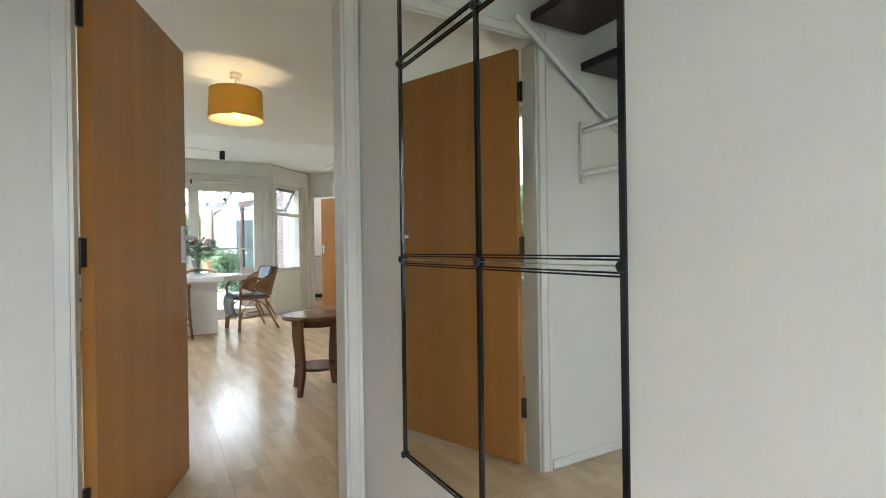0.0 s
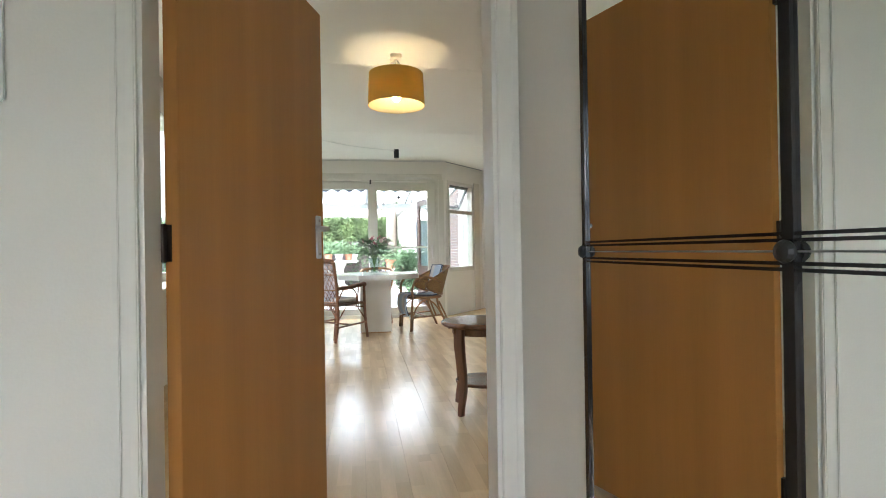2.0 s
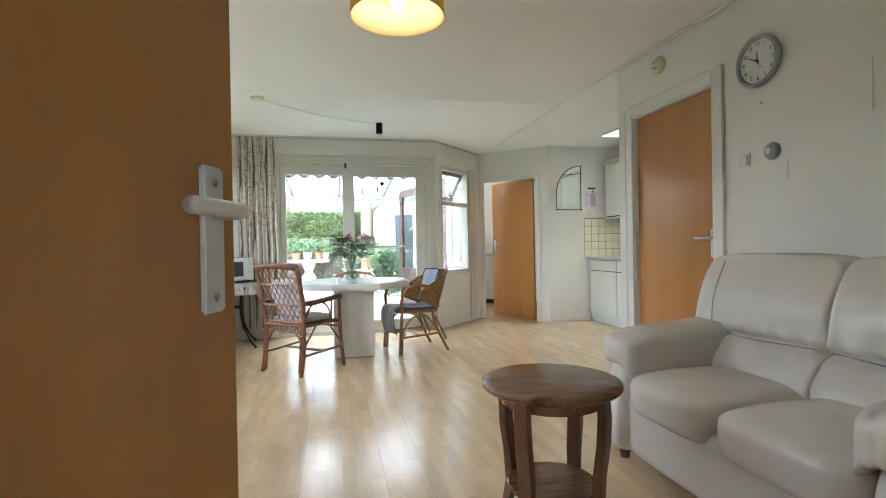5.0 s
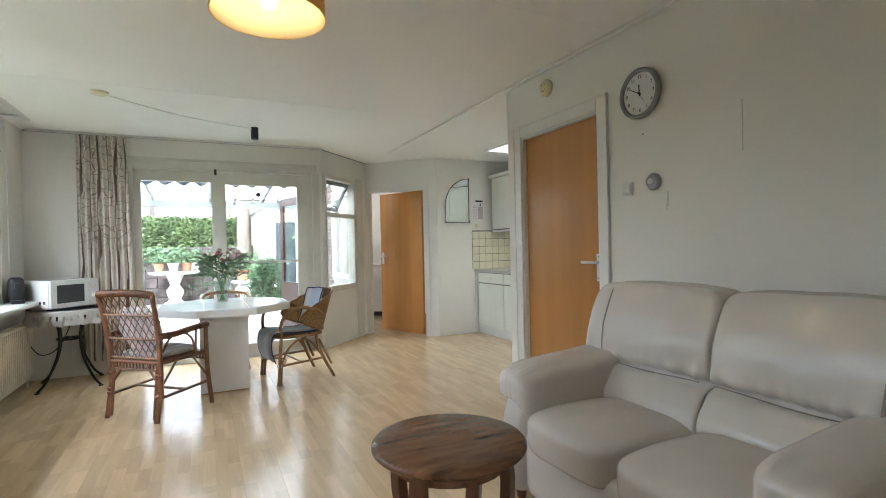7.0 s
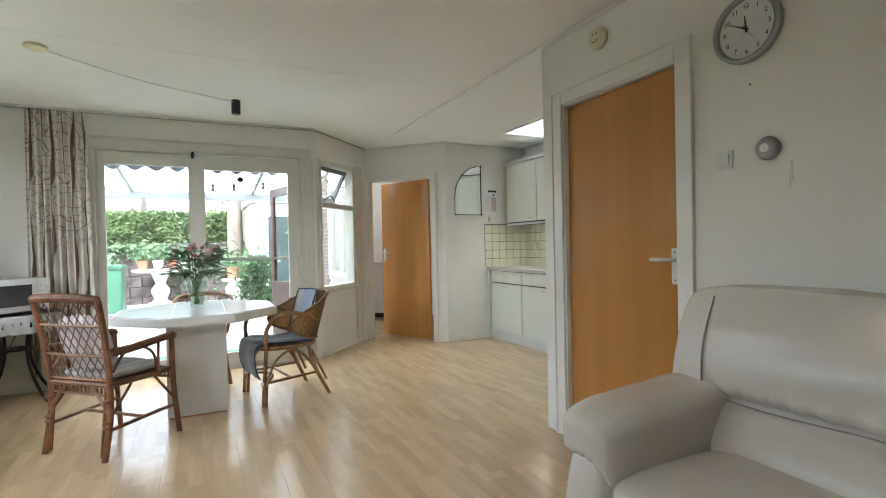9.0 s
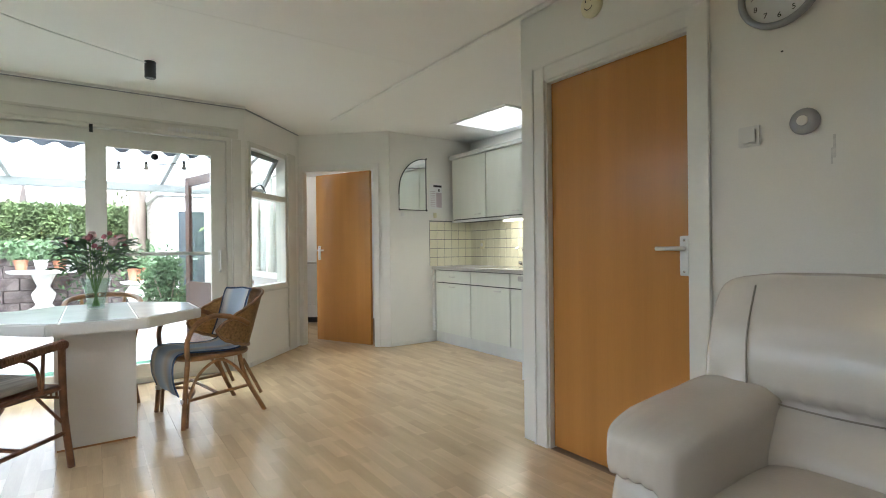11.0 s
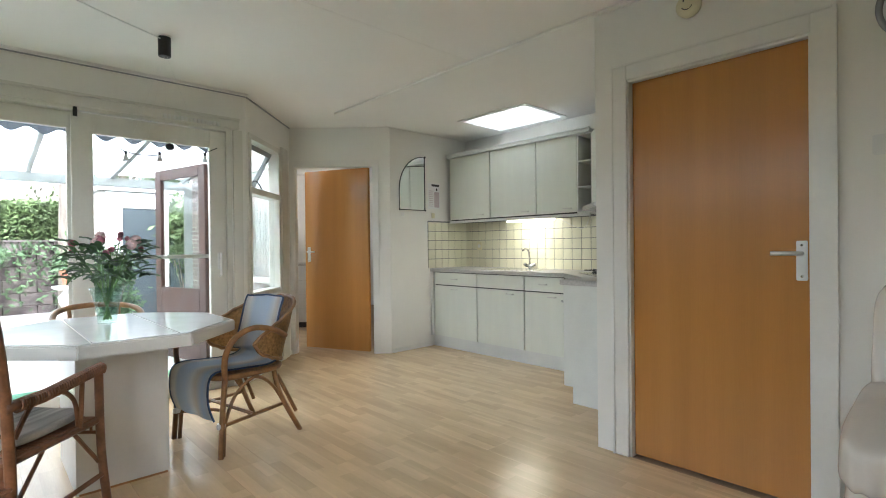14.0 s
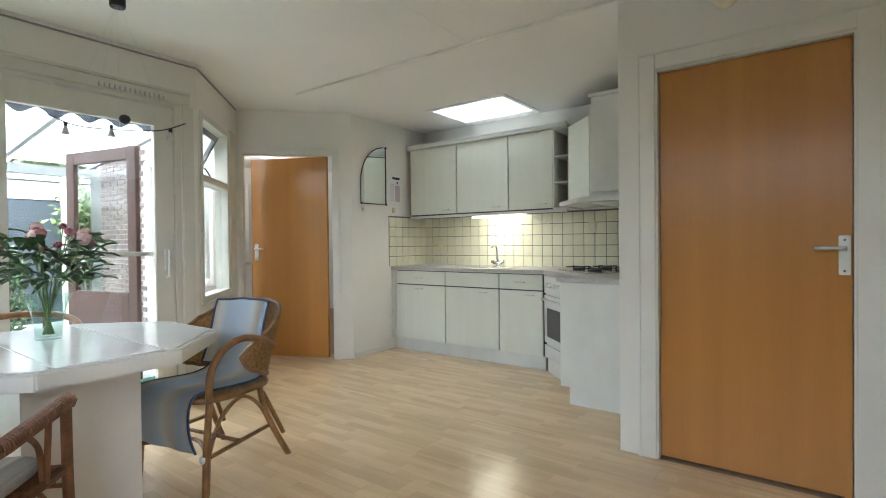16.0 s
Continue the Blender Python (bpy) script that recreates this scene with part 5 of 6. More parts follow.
CH1 = pose(0.213, 6.925, 0, 0, 0, -43.5)
lattice_chair(CH1)
bm = bmesh.new()
pillow(bm, (0, 0.0, 0.468), (0.22, 0.21, 0.028), 4, 12, 0.006, 2)
single("seat_cushion", bm, CUSHION, "pale striped seat cushion on the woven armchair", "cushion", CH1, smooth=True)
bm = bmesh.new()
pillow(bm, (0, -0.17, 0.66), (0.19, 0.045, 0.17), 3, 12, 0.01, 3, lambda u: (0, -0.05 * u.z, 0))
single("back_cushion", bm, mat("mauve_striped_cushion", (0.72, 0.65, 0.65), 0.9, var=0.3, scale=4, stretch=(14, 1, 1), bump=0.3, bscale=200), "mauve striped back cushion in the woven armchair", "cushion", CH1, smooth=True)


# low bentwood chair behind the table
def bentwood(m):
    c = thing("bentwood_chair", "honey bentwood chair with a curved back rail", "chair", m)
    part("seat", L([(0.19, 0.43), (0.2, 0.44), (0.2, 0.455), (0.001, 0.46)], 28), RATTAN, c)
    part("back_rail", T(spline([(-0.235, -0.08, 0.66), (-0.235, 0.06, 0.745), (-0.16, 0.19, 0.775), (0.0, 0.235, 0.785), (0.16, 0.19, 0.775), (0.235, 0.06, 0.745), (0.235, -0.08, 0.66)], 6), 0.019, 8), RATTAN, c, smooth=True)
    for sx in (-1, 1):
        part("arm_post", T([(sx * 0.18, -0.10, 0.44), (sx * 0.235, -0.08, 0.66)], 0.014, 8), RATTAN, c)
        part("back_post", T([(sx * 0.12, 0.14, 0.44), (sx * 0.14, 0.20, 0.77)], 0.012, 8), RATTAN, c)
        for y in (-0.15, 0.15):
            part("leg", T([(sx * 0.2, y * 1.4, 0), (sx * 0.14, y * 0.9, 0.44)], 0.016, 8), RATTAN, c)
    part("ring", T(arc((0, 0, 0.2), 0.19, 0, 350, 28, "xy"), 0.009, 6, closed=True), RATTAN, c)
bentwood(pose(0.74, 8.20, 0))

# ---- kitchen ----
def grip(parent, x, y, z, along):
    """A slim bow handle; along: unit direction of its length."""
    a, n_ = Vector(along), Vector((-along[1], along[0], 0))
    c = Vector((x, y, z))
    part("handle", T([c - a * 0.045, c - a * 0.04 + n_ * 0.022, c + a * 0.04 + n_ * 0.022, c + a * 0.045], 0.0045, 6), ALU, parent, "slim metal handle")


# base cabinets along the back wall; front plane x = 4.05
for y0, y1 in ((7.95, 8.62), (7.32, 7.95), (6.87, 7.32)):
    c = thing("base_cabinet", "pale green laminate base cabinet with drawer and door", "cabinet", pose(4.05, y0, 0), group="base cabinets of the kitchen")
    w = y1 - y0
    # body coloured near-black, so shade is painted into the gaps between fronts
    part("body", B((0.022, 0.002, 0.13, 0.58, w - 0.002, 0.865)), DARKGAP, c, "cabinet body coloured near-black for shade between the fronts")
    dw = part("drawer_front", B((0.0, 0.006, 0.722, 0.02, w - 0.006, 0.858)), KITCHEN, c, bevel=0.002)
    dd = part("door", B((0.0, 0.006, 0.135, 0.02, w - 0.006, 0.710)), KITCHEN, c, bevel=0.002)
    if y0 != 7.32:
        grip(dw, -0.001, w * 0.5, 0.79, (0, 1, 0))
    grip(dd, -0.001, w * 0.5 if y0 > 7.5 else w * 0.28, 0.675, (0, 1, 0))
part_k = single("plinth_board", B((4.085, 6.86, 0.001, 4.10, 8.665, 0.128), (4.03, 8.622, 0.13, 4.06, 8.668, 0.865)), KBODY, "white plinth board under the kitchen units", "plinth", kind=S)
# oven across the corner
OV = pose(4.05, 6.86, 0, 0, 0, 180 + 45.5)
ov = thing("oven", "white built-in oven set across the corner", "oven", OV)
part("body", B((0.005, 0.022, 0.13, 0.575, 0.30, 0.865)), APPL, ov)
part("control_panel", B((0.005, 0.0, 0.70, 0.575, 0.02, 0.86)), APPL, ov, bevel=0.003)
for i in range(6):
    part("knob", L([(0.02, 0), (0.018, 0.02), (0.001, 0.021)], 16, (0.08 + i * 0.085, -0.0005, 0.78), Matrix.Rotation(radians(90), 4, "X")), PLASTIC, ov)
od = part("oven_door", B((0.005, 0.0, 0.27, 0.575, 0.02, 0.69)), APPL, ov, bevel=0.003)
part("window", B((0.08, -0.003, 0.33, 0.50, -0.0005, 0.58)), OVENGLASS, od, "dark oven glass")
part("door_bar", T([(0.04, 0.0, 0.655), (0.04, -0.035, 0.655), (0.54, -0.035, 0.655), (0.54, 0.0, 0.655)], 0.009, 8), APPL, od)
part("drawer", B((0.005, 0.0, 0.14, 0.575, 0.02, 0.25)), APPL, ov, bevel=0.003)
part("plinth", B((0.0, 0.035, 0.001, 0.58, 0.05, 0.128)), KBODY, ov)
# return unit
c = thing("base_cabinet", "white end unit of the kitchen with a plain side panel", "cabinet", pose(3.30, 5.80, 0), group="base cabinets of the kitchen")
part("side_panel", B((0.0, 0.002, 0.13, 0.02, 0.585, 0.865)), KBODY, c, bevel=0.002)
part("body", B((0.022, 0.002, 0.13, 0.34, 0.56, 0.865)), KBODY, c)
part("door", B((0.022, 0.562, 0.135, 0.34, 0.582, 0.86)), KITCHEN, c, bevel=0.002)
part("plinth", B((0.03, 0.002, 0.001, 0.34, 0.53, 0.128)), KBODY, c)
bm = bmesh.new()
prism(bm, [(4.02, 8.666), (4.02, 6.85), (3.62, 6.405), (3.28, 6.405), (3.28, 5.804), (4.636, 5.804), (4.636, 8.666)], 0.868, 0.905)
single("worktop", bm, WORKTOP, "grey speckled worktop running round the kitchen corner", "worktop", bevel=0.004)
# sink and tap
sk2 = thing("sink", "stainless steel inset sink", "sink", pose(4.34, 7.62, 0.905))
bm = bmesh.new()
outer = [(-0.22, -0.33), (0.22, -0.33), (0.22, 0.33), (-0.22, 0.33)]
prism(bm, outer, 0.0005, 0.004)
part("rim", bm, STEEL, sk2, bevel=0.001)
part("bowl", L([(0.15, 0.0045), (0.155, 0.006), (0.15, 0.0062), (0.13, 0.0046), (0.001, 0.0045)], 32), STEEL, sk2, smooth=True)
tp = thing("tap", "chrome two-knob mixer tap with a bent spout", "tap", pose(4.545, 7.62, 0.909))
part("body", T([(0, -0.05, 0.03), (0, 0.05, 0.03)], 0.016, 10), STEEL, tp, smooth=True)
part("base", T([(0, 0, 0), (0, 0, 0.035)], 0.02, 10), STEEL, tp)
part("spout", T(spline([(0, 0, 0.03), (-0.005, 0, 0.12), (-0.02, 0, 0.19), (-0.06, 0, 0.215), (-0.12, 0, 0.20)], 6), 0.011, 8), STEEL, tp, smooth=True)
for y in (-0.06, 0.06):
    part("knob", L([(0.018, 0.03), (0.022, 0.045), (0.015, 0.06), (0.001, 0.062)], 12, (0, y, 0)), STEEL, tp)
# hob
hb = thing("gas_hob", "black and steel gas hob in the worktop corner", "hob", pose(4.06, 6.36, 0.9055, 0, 0, 225.5))
part("plate", B((-0.29, -0.25, 0.0, 0.29, 0.25, 0.008)), STEEL, hb, bevel=0.003)
for x, y in ((-0.15, -0.12), (0.15, -0.12), (-0.15, 0.12), (0.15, 0.12)):
    bn = part("burner", L([(0.045, 0.009), (0.045, 0.02), (0.03, 0.026), (0.001, 0.026)], 20, (x, y, 0)), BLACK, hb)
    part("pan_support", B((x - 0.11, y - 0.006, 0.03, x + 0.11, y + 0.006, 0.04), (x - 0.006, y - 0.11, 0.0302, x + 0.006, y + 0.11, 0.0398), (x - 0.11, y - 0.006, 0.0085, x - 0.10, y + 0.006, 0.03), (x + 0.10, y - 0.006, 0.0085, x + 0.11, y + 0.006, 0.03)), BLACK, bn)
# wall cabinets; front plane x = 4.30
for y0, y1 in ((7.97, 8.61), (7.35, 7.97), (6.88, 7.35)):
    c = thing("wall_cabinet", "pale green laminate wall cabinet, closed", "cabinet", pose(4.30, y0, 1.46), group="wall cabinets of the kitchen")
    w = y1 - y0
    # same near-black body here: the shaded gaps come from its colour
    part("body", B((0.022, 0.001, 0.0, 0.337, w - 0.001, 0.74)), DARKGAP, c, "cabinet body coloured near-black for shade between the fronts")
    dd = part("door", B((0.0, 0.005, 0.012, 0.02, w - 0.005, 0.738)), KITCHEN, c, bevel=0.002)
    grip(dd, -0.001, w * 0.22, 0.05, (0, 1, 0))
c = thing("open_shelf_unit", "narrow open corner shelf between the wall cabinets", "shelf", pose(4.30, 6.72, 1.46))
part("back", B((0.30, 0.012, 0.012, 0.337, 0.148, 0.728)), EDGE, c)
part("side", B((0.0, 0.149, 0.0, 0.337, 0.159, 0.74)), KBODY, c)
part("side", B((0.0, 0.001, 0.0, 0.337, 0.011, 0.74)), KBODY, c)
for z in (0.0, 0.24, 0.48, 0.729):
    part("shelf", B((0.0, 0.0115, z, 0.30, 0.1485, z + 0.011)), KBODY, c)
c = thing("wall_cabinet", "pale green laminate corner wall cabinet", "cabinet", None, group="wall cabinets of the kitchen")
bm = bmesh.new()
prism(bm, [(4.315, 6.718), (4.636, 6.718), (4.636, 5.802), (4.022, 5.802), (4.022, 6.42)], 1.52, 2.20)
part("body", bm, KBODY, c)
part("door", B((0.004, -0.001, 1.5, 0.405, 0.018, 2.198)), KITCHEN, c, bevel=0.002, m=pose(4.298, 6.722, 0, 0, 0, 180 + 46))
c = thing("wall_cabinet", "tall pale end cabinet above the extractor", "cabinet", None, group="wall cabinets of the kitchen")
part("body", B((3.98, 5.802, 1.56, 4.018, 6.40, 2.33)), KBODY, c, bevel=0.002)
part("cornice", B((3.965, 5.802, 2.332, 4.03, 6.42, 2.36)), KBODY, c, bevel=0.004)
hd_ = thing("extractor_hood", "white slim extractor hood under the corner cabinet", "extractor hood")
bm = bmesh.new()
prism(bm, [(3.85, 6.44), (4.25, 6.80), (4.62, 6.70), (4.62, 5.803), (3.85, 5.803)], 1.475, 1.515)
part("body", bm, APPL, hd_, bevel=0.008)
part("filter", B((4.0, 5.95, 1.468, 4.5, 6.4, 1.4745)), ALU, hd_)
single("cabinet_cornice", B((4.27, 6.73, 2.203, 4.636, 8.64, 2.235), (4.262, 6.73, 2.236, 4.30, 8.64, 2.25)), KBODY, "cream moulded cornice on the wall cabinets", "cornice", bevel=0.005)
single("light_pelmet", B((4.295, 6.74, 1.43, 4.31, 8.61, 1.457)), KBODY, "cream light pelmet under the wall cabinets", "pelmet", bevel=0.002)
TUBE = emitter("kitchen_tube", (1.0, 0.93, 0.74), 1.3)
ul = thing("under_cabinet_light", "lit fluorescent strip light under the wall cabinet", "strip light", pose(4.50, 7.25, 1.415))
part("housing", B((-0.02, 0.0, 0.025, 0.02, 0.66, 0.044)), PLASTIC, ul)
part("tube", T([(0, 0.02, 0.012), (0, 0.64, 0.012)], 0.011, 10), TUBE, ul, "lit tube")
lamp("under_cabinet_tube_light", "AREA", look((4.42, 7.58, 1.40), (4.50, 7.58, 0.9)), 1.0, (1.0, 0.93, 0.72), 0.05, 0.95)
single("tube_cord", T(spline([(4.52, 7.22, 1.43), (4.60, 7.12, 1.36), (4.62, 7.0, 1.33), (4.60, 6.92, 1.45)], 6), 0.003, 5), PLASTIC, "thin white cord below the wall cabinet", "cord")
for x, y, z, a in ((4.627, 8.42, 1.16, -90), (4.40, 5.812, 1.25, 180), (4.627, 6.62, 1.30, -90)):
    o = thing("wall_socket", "cream plastic wall socket on the tiles", "socket", pose(x, y, z, 90, 0, a))
    part("plate", B((-0.035, -0.05, 0, 0.035, 0.05, 0.02)), CREAM, o, bevel=0.005)
    part("insert", L([(0.022, 0.0201), (0.022, 0.024), (0.018, 0.0235), (0.001, 0.0215)], 20), PLASTIC, o)
# mirror and notice on the end wall (face y = 8.67)
gm = thing("arched_mirror", "quarter-arched mirror with thin black leading", "mirror", pose(0, 8.668, 0))
ol_ = [(3.575, 1.575), (3.95, 1.575), (3.95, 2.19)] + [(3.95 - 0.375 * math.sin(radians(t)), 1.80 + 0.39 * math.cos(radians(t))) for t in range(10, 91, 10)]
bm = bmesh.new()
v0 = [bm.verts.new((x, -0.006, z)) for x, z in ol_]
v1 = [bm.verts.new((x, 0.0, z)) for x, z in ol_]
bm.faces.new(v0), bm.faces.new(v1[::-1])
for i in range(len(ol_)):
    bm.faces.new((v0[i], v1[i], v1[(i + 1) % len(ol_)], v0[(i + 1) % len(ol_)]))
part("glass", bm, MIRROR, gm)
part("leading", T([(x, -0.008, z) for x, z in ol_], 0.006, 6, closed=True), BLACK, gm, "black leading")
part("leading", T([(3.665, -0.008, 2.06), (3.95, -0.008, 2.085)], 0.004, 6), BLACK, gm, "black leading")
for x, z in ((3.575, 1.575), (3.95, 1.575), (3.95, 2.19)):
    part("clip", L([(0.011, 0), (0.011, 0.006), (0.002, 0.009)], 12, (x, -0.012, z), Matrix.Rotation(radians(90), 4, "X")), BLACK, gm)
nt = thing("paper_notice", "white printed notice with a dark heading on the wall", "notice", pose(0, 8.667, 0))
part("sheet", B((4.00, -0.002, 1.60, 4.19, 0.0, 1.90)), PAPER, nt)
part("heading", B((4.06, -0.003, 1.865, 4.18, -0.0021, 1.89)), INK, nt)
part("column", B((4.10, -0.003, 1.62, 4.18, -0.0021, 1.80)), PINKINK, nt)
part("text_bar", B(*[(4.015, -0.003, 1.63 + 0.022 * i, 4.085, -0.0021, 1.637 + 0.022 * i) for i in range(9)]), PINKINK, nt)
part("mark", B((4.13, -0.003, 1.815, 4.15, -0.0021, 1.845)), INK, nt)
single("junction_box", B((4.055, 8.645, 1.49, 4.09, 8.668, 1.55)), CREAM, "small cream junction box above the tiles", "junction box", bevel=0.003)
single("wall_button", B((3.60, 8.655, 1.50, 3.64, 8.668, 1.54)), PLASTIC, "small white button below the arched mirror", "button", bevel=0.003)

# ---- back room, seen through the ajar door ----
dc = thing("drawer_cabinet", "white drawer cabinet with dark gaps in the back room", "cabinet", pose(3.0, 11.4, 0, 0, 0, -35))
part("body", B((0, 0.02, 0.08, 0.9, 0.6, 0.90)), APPL, dc)
part("plinth", B((0.02, 0.05, 0.0, 0.88, 0.55, 0.079)), BLACK, dc)
for z in (0.09, 0.30, 0.50, 0.70):
    part("drawer", B((0.005, 0.0, z, 0.895, 0.019, z + 0.185)), APPL, dc, bevel=0.003)
part("worktop", B((-0.01, -0.01, 0.901, 0.91, 0.61, 0.93)), WORKTOP, dc)
tc_ = thing("tall_cabinet", "tall white cabinet in the back room", "cabinet", pose(3.9, 11.2, 0, 0, 0, -35))
part("body", B((0, 0.02, 0.0, 0.6, 0.6, 2.0)), APPL, tc_)
part("door", B((0.004, 0.0, 0.1, 0.596, 0.019, 1.98)), APPL, tc_, bevel=0.003)

# ---- outdoors ----
single("ground", B((-400, -400, -0.35, 400, 600, -0.15)), SOIL, "garden soil reaching into the distance", "ground", kind=S)
single("paving", B((-6, 8.73, -0.149, 7, 16.6, -0.03)), PAVING, "pale stone paving behind the house", "paving", kind=S)
single("veranda_mat", B((-0.9, 8.75, -0.029, 2.3, 9.7, -0.015)), TURF, "green artificial grass mat on the veranda", "mat", kind=S)
single("threshold", B((-0.2, 8.73, -0.03, 1.75, 8.80, 0.03)), STONE, "stone threshold of the garden door", "threshold", kind=S)
# veranda roof
vr = thing("veranda", "white painted veranda frame with a glass roof", "veranda")
part("wall_plate", B((-2.2, 8.73, 2.50, 2.62, 8.80, 2.62)), FRAME, vr)
# beam, rafters and rear post: white paint darkened as if against bright sky
part("front_beam", B((-2.2, 12.65, 2.06, 2.62, 12.75, 2.18)), GREYBACKLIT, vr, bevel=0.005)
for i in range(6):
    x = -2.1 + 0.92 * i
    bm = bmesh.new()
    tube(bm, [(x, 8.78, 2.56), (x, 12.7, 2.19)], 0.035, 4)
    part("rafter", bm, GREYBACKLIT, vr)
ROOF_TILT = math.degrees(math.atan2(-0.37, 3.92))
for i in range(5):
    part("roof_sheet", B((-2.1 + 0.92 * i + 0.004, 0.0, 0.0, -2.1 + 0.92 * (i + 1) - 0.004, 3.93, 0.008)), ROOFSHEET, vr, "milky translucent roof sheet", m=pose(0, 8.79, 2.600, ROOF_TILT))
for x in (-2.15, 2.2):
    part("post", B((x, 12.66, -0.03, x + 0.09, 12.74, 2.06)), FRAME, vr)
part("rear_post", B((2.50, 12.63, -0.03, 2.615, 12.645, 2.06)), GREYBACKLIT, vr)
# scalloped awning edge under the wall plate
bm = bmesh.new()
pts = [(-1.6 + 3.4 * i / 240) for i in range(241)]
def low(x):
    return 2.04 - 0.022 * (1 - math.cos(2 * math.pi * (x + 1.6) / 0.185)) - 0.0
va = [bm.verts.new((x, 8.90, 2.16)) for x in pts]
vb = [bm.verts.new((x, 8.90 + 0.008 * math.sin(30 * x), low(x))) for x in pts]
for i in range(240):
    bm.faces.new((va[i], va[i + 1], vb[i + 1], vb[i]))
bmesh.ops.solidify(bm, geom=bm.faces[:], thickness=0.002)
aw = single("awning", bm, AWNING, "grey striped awning with a scalloped edge", "awning")
part("roller", T([(-1.6, 8.88, 2.20), (1.8, 8.88, 2.20)], 0.05, 12), AWNING, aw)
# open brown garden door
gd = thing("door_5", "red-brown painted glazed garden door standing open", "door", pose(1.86, 9.62, 0, 0, 0, 104), kind=S)
part("stile", B((0, -0.02, 0, 0.11, 0.02, 2.02), (0.83, -0.02, 0, 0.94, 0.02, 2.02)), BROWNPAINT, gd, bevel=0.003)
part("rail", B((0.11, -0.02, 1.91, 0.83, 0.02, 2.02), (0.11, -0.02, 0.0, 0.83, 0.02, 0.75)), BROWNPAINT, gd, bevel=0.003)
p = part("pane", B((0.11, -0.003, 0.75, 0.83, 0.003, 1.91)), GLASS, gd)
p.visible_shadow = False
part("handle", T([(0.885, -0.021, 1.02), (0.885, -0.06, 1.02), (0.80, -0.06, 1.02)], 0.009, 6), ALU, gd)
part("lock_plate", B((0.87, -0.026, 0.92, 0.90, -0.0205, 1.12)), ALU, gd)
# window of the back room
w5 = thing("window_4", "white window of the back room with drawn net curtain", "window", kind=S)
part("window_frame", B((2.585, 9.73, 0.75, 2.66, 9.80, 2.15), (2.585, 11.17, 0.75, 2.66, 11.25, 2.15), (2.585, 9.80, 2.08, 2.66, 11.17, 2.15), (2.585, 9.80, 0.75, 2.66, 11.17, 0.82), (2.585, 10.45, 0.82, 2.66, 10.52, 2.08)), FRAME, w5, bevel=0.003)
for a, b in ((9.80, 10.45), (10.52, 11.17)):
    p = part("pane", B((2.62, a, 0.82, 2.626, b, 2.08)), GLASS, w5)
    p.visible_shadow = False
bm = bmesh.new()
ga = []
for j in (0, 1):
    ga.append([bm.verts.new((2.70 + 0.015 * math.sin(i * 0.9), 9.75 + 1.45 * i / 120, 0.6 + 1.6 * j)) for i in range(121)])
for i in range(120):
    bm.faces.new((ga[0][i], ga[0][i + 1], ga[1][i + 1], ga[1][i]))
single("net_curtain", bm, LACE, "white pleated curtain behind the back room window", "curtain", smooth=True)
# unseen eave, added with the side hedge to cut the side window's daylight
single("eave", B((-1.75, 1.4, 2.47, -1.203, 9.0, 2.60)), WHITE, "unseen white overhang added to cut sky light to the side window", "eave", kind=S)
sh_ = lambda r: (-4.2 - abs(r.gauss(0, 0.2)), r.uniform(0.5, 10.8), 2.35 * r.random() ** 0.8 - 0.1)
cloud("hedge", LEAF, 16000, sh_, 0.06, 61, None, "tall green hedge along the side garden", "hedge", "stuff")
# solid core added so no daylight passes through the leaves
single("hedge_core", B((-5.2, 0.5, -0.15, -4.5, 10.8, 2.2)), LEAF, "solid green box in the side hedge, added to block daylight", "hedge", kind="stuff")
# hedge, block wall, shed
hx = lambda r: (r.uniform(-7, 2.0), 17.0 + abs(r.gauss(0, 0.25)), 1.2 + 0.95 * r.random() ** 0.7 + r.gauss(0, 0.02))
cloud("hedge", LEAF, 26000, hx, 0.055, 3, None, "clipped green hedge above the garden wall", "hedge", "stuff")
single("hedge_core", B((-7, 17.3, 0.2, 2.0, 17.9, 2.05)), LEAF, "dense dark inside of the hedge", "hedge", kind="stuff")
gw = thing("garden_wall", "weathered dark block garden wall overgrown with ivy", "garden wall", kind=S)
part("coping", B((-7, 16.45, 1.32, 2.0, 16.75, 1.36)), BLOCKS, gw)
part("backing", B((-7, 16.62, -0.15, 2.0, 16.72, 1.319)), DARKGAP, gw)
ivy = lambda r: (lambda x: (x, 16.45 - abs(r.gauss(0, 0.1)), max(-0.1, 1.35 - abs(r.gauss(0, 0.45)) * (1.5 if math.sin(x * 2.1) > 0.2 else 0.3))))(r.uniform(-6, 2.2))
cloud("ivy", LEAF2, 2600, ivy, 0.06, 8, None, "green ivy hanging over the block wall", "ivy", "stuff")
sd = thing("garden_shed", "white garden shed with grey-blue doors and a pale brick side", "shed")
part("side_wall", B((1.72, 14.6, -0.15, 1.80, 17.0, 2.18)), MORTAR, sd)
part("front_wall", B((1.80, 14.6, -0.15, 2.05, 14.7, 2.18), (3.55, 14.6, -0.15, 4.6, 14.7, 2.18), (2.05, 14.6, 1.9, 3.55, 14.7, 2.18)), APPL, sd)
part("door", B((2.06, 14.62, -0.14, 2.79, 14.66, 1.89)), GREYBLUE, sd, bevel=0.004)
part("door", B((2.81, 14.62, -0.14, 3.54, 14.66, 1.89)), GREYBLUE, sd, bevel=0.004)
part("roof", B((1.65, 14.5, 2.19, 4.7, 17.1, 2.30)), APPL, sd, bevel=0.01)
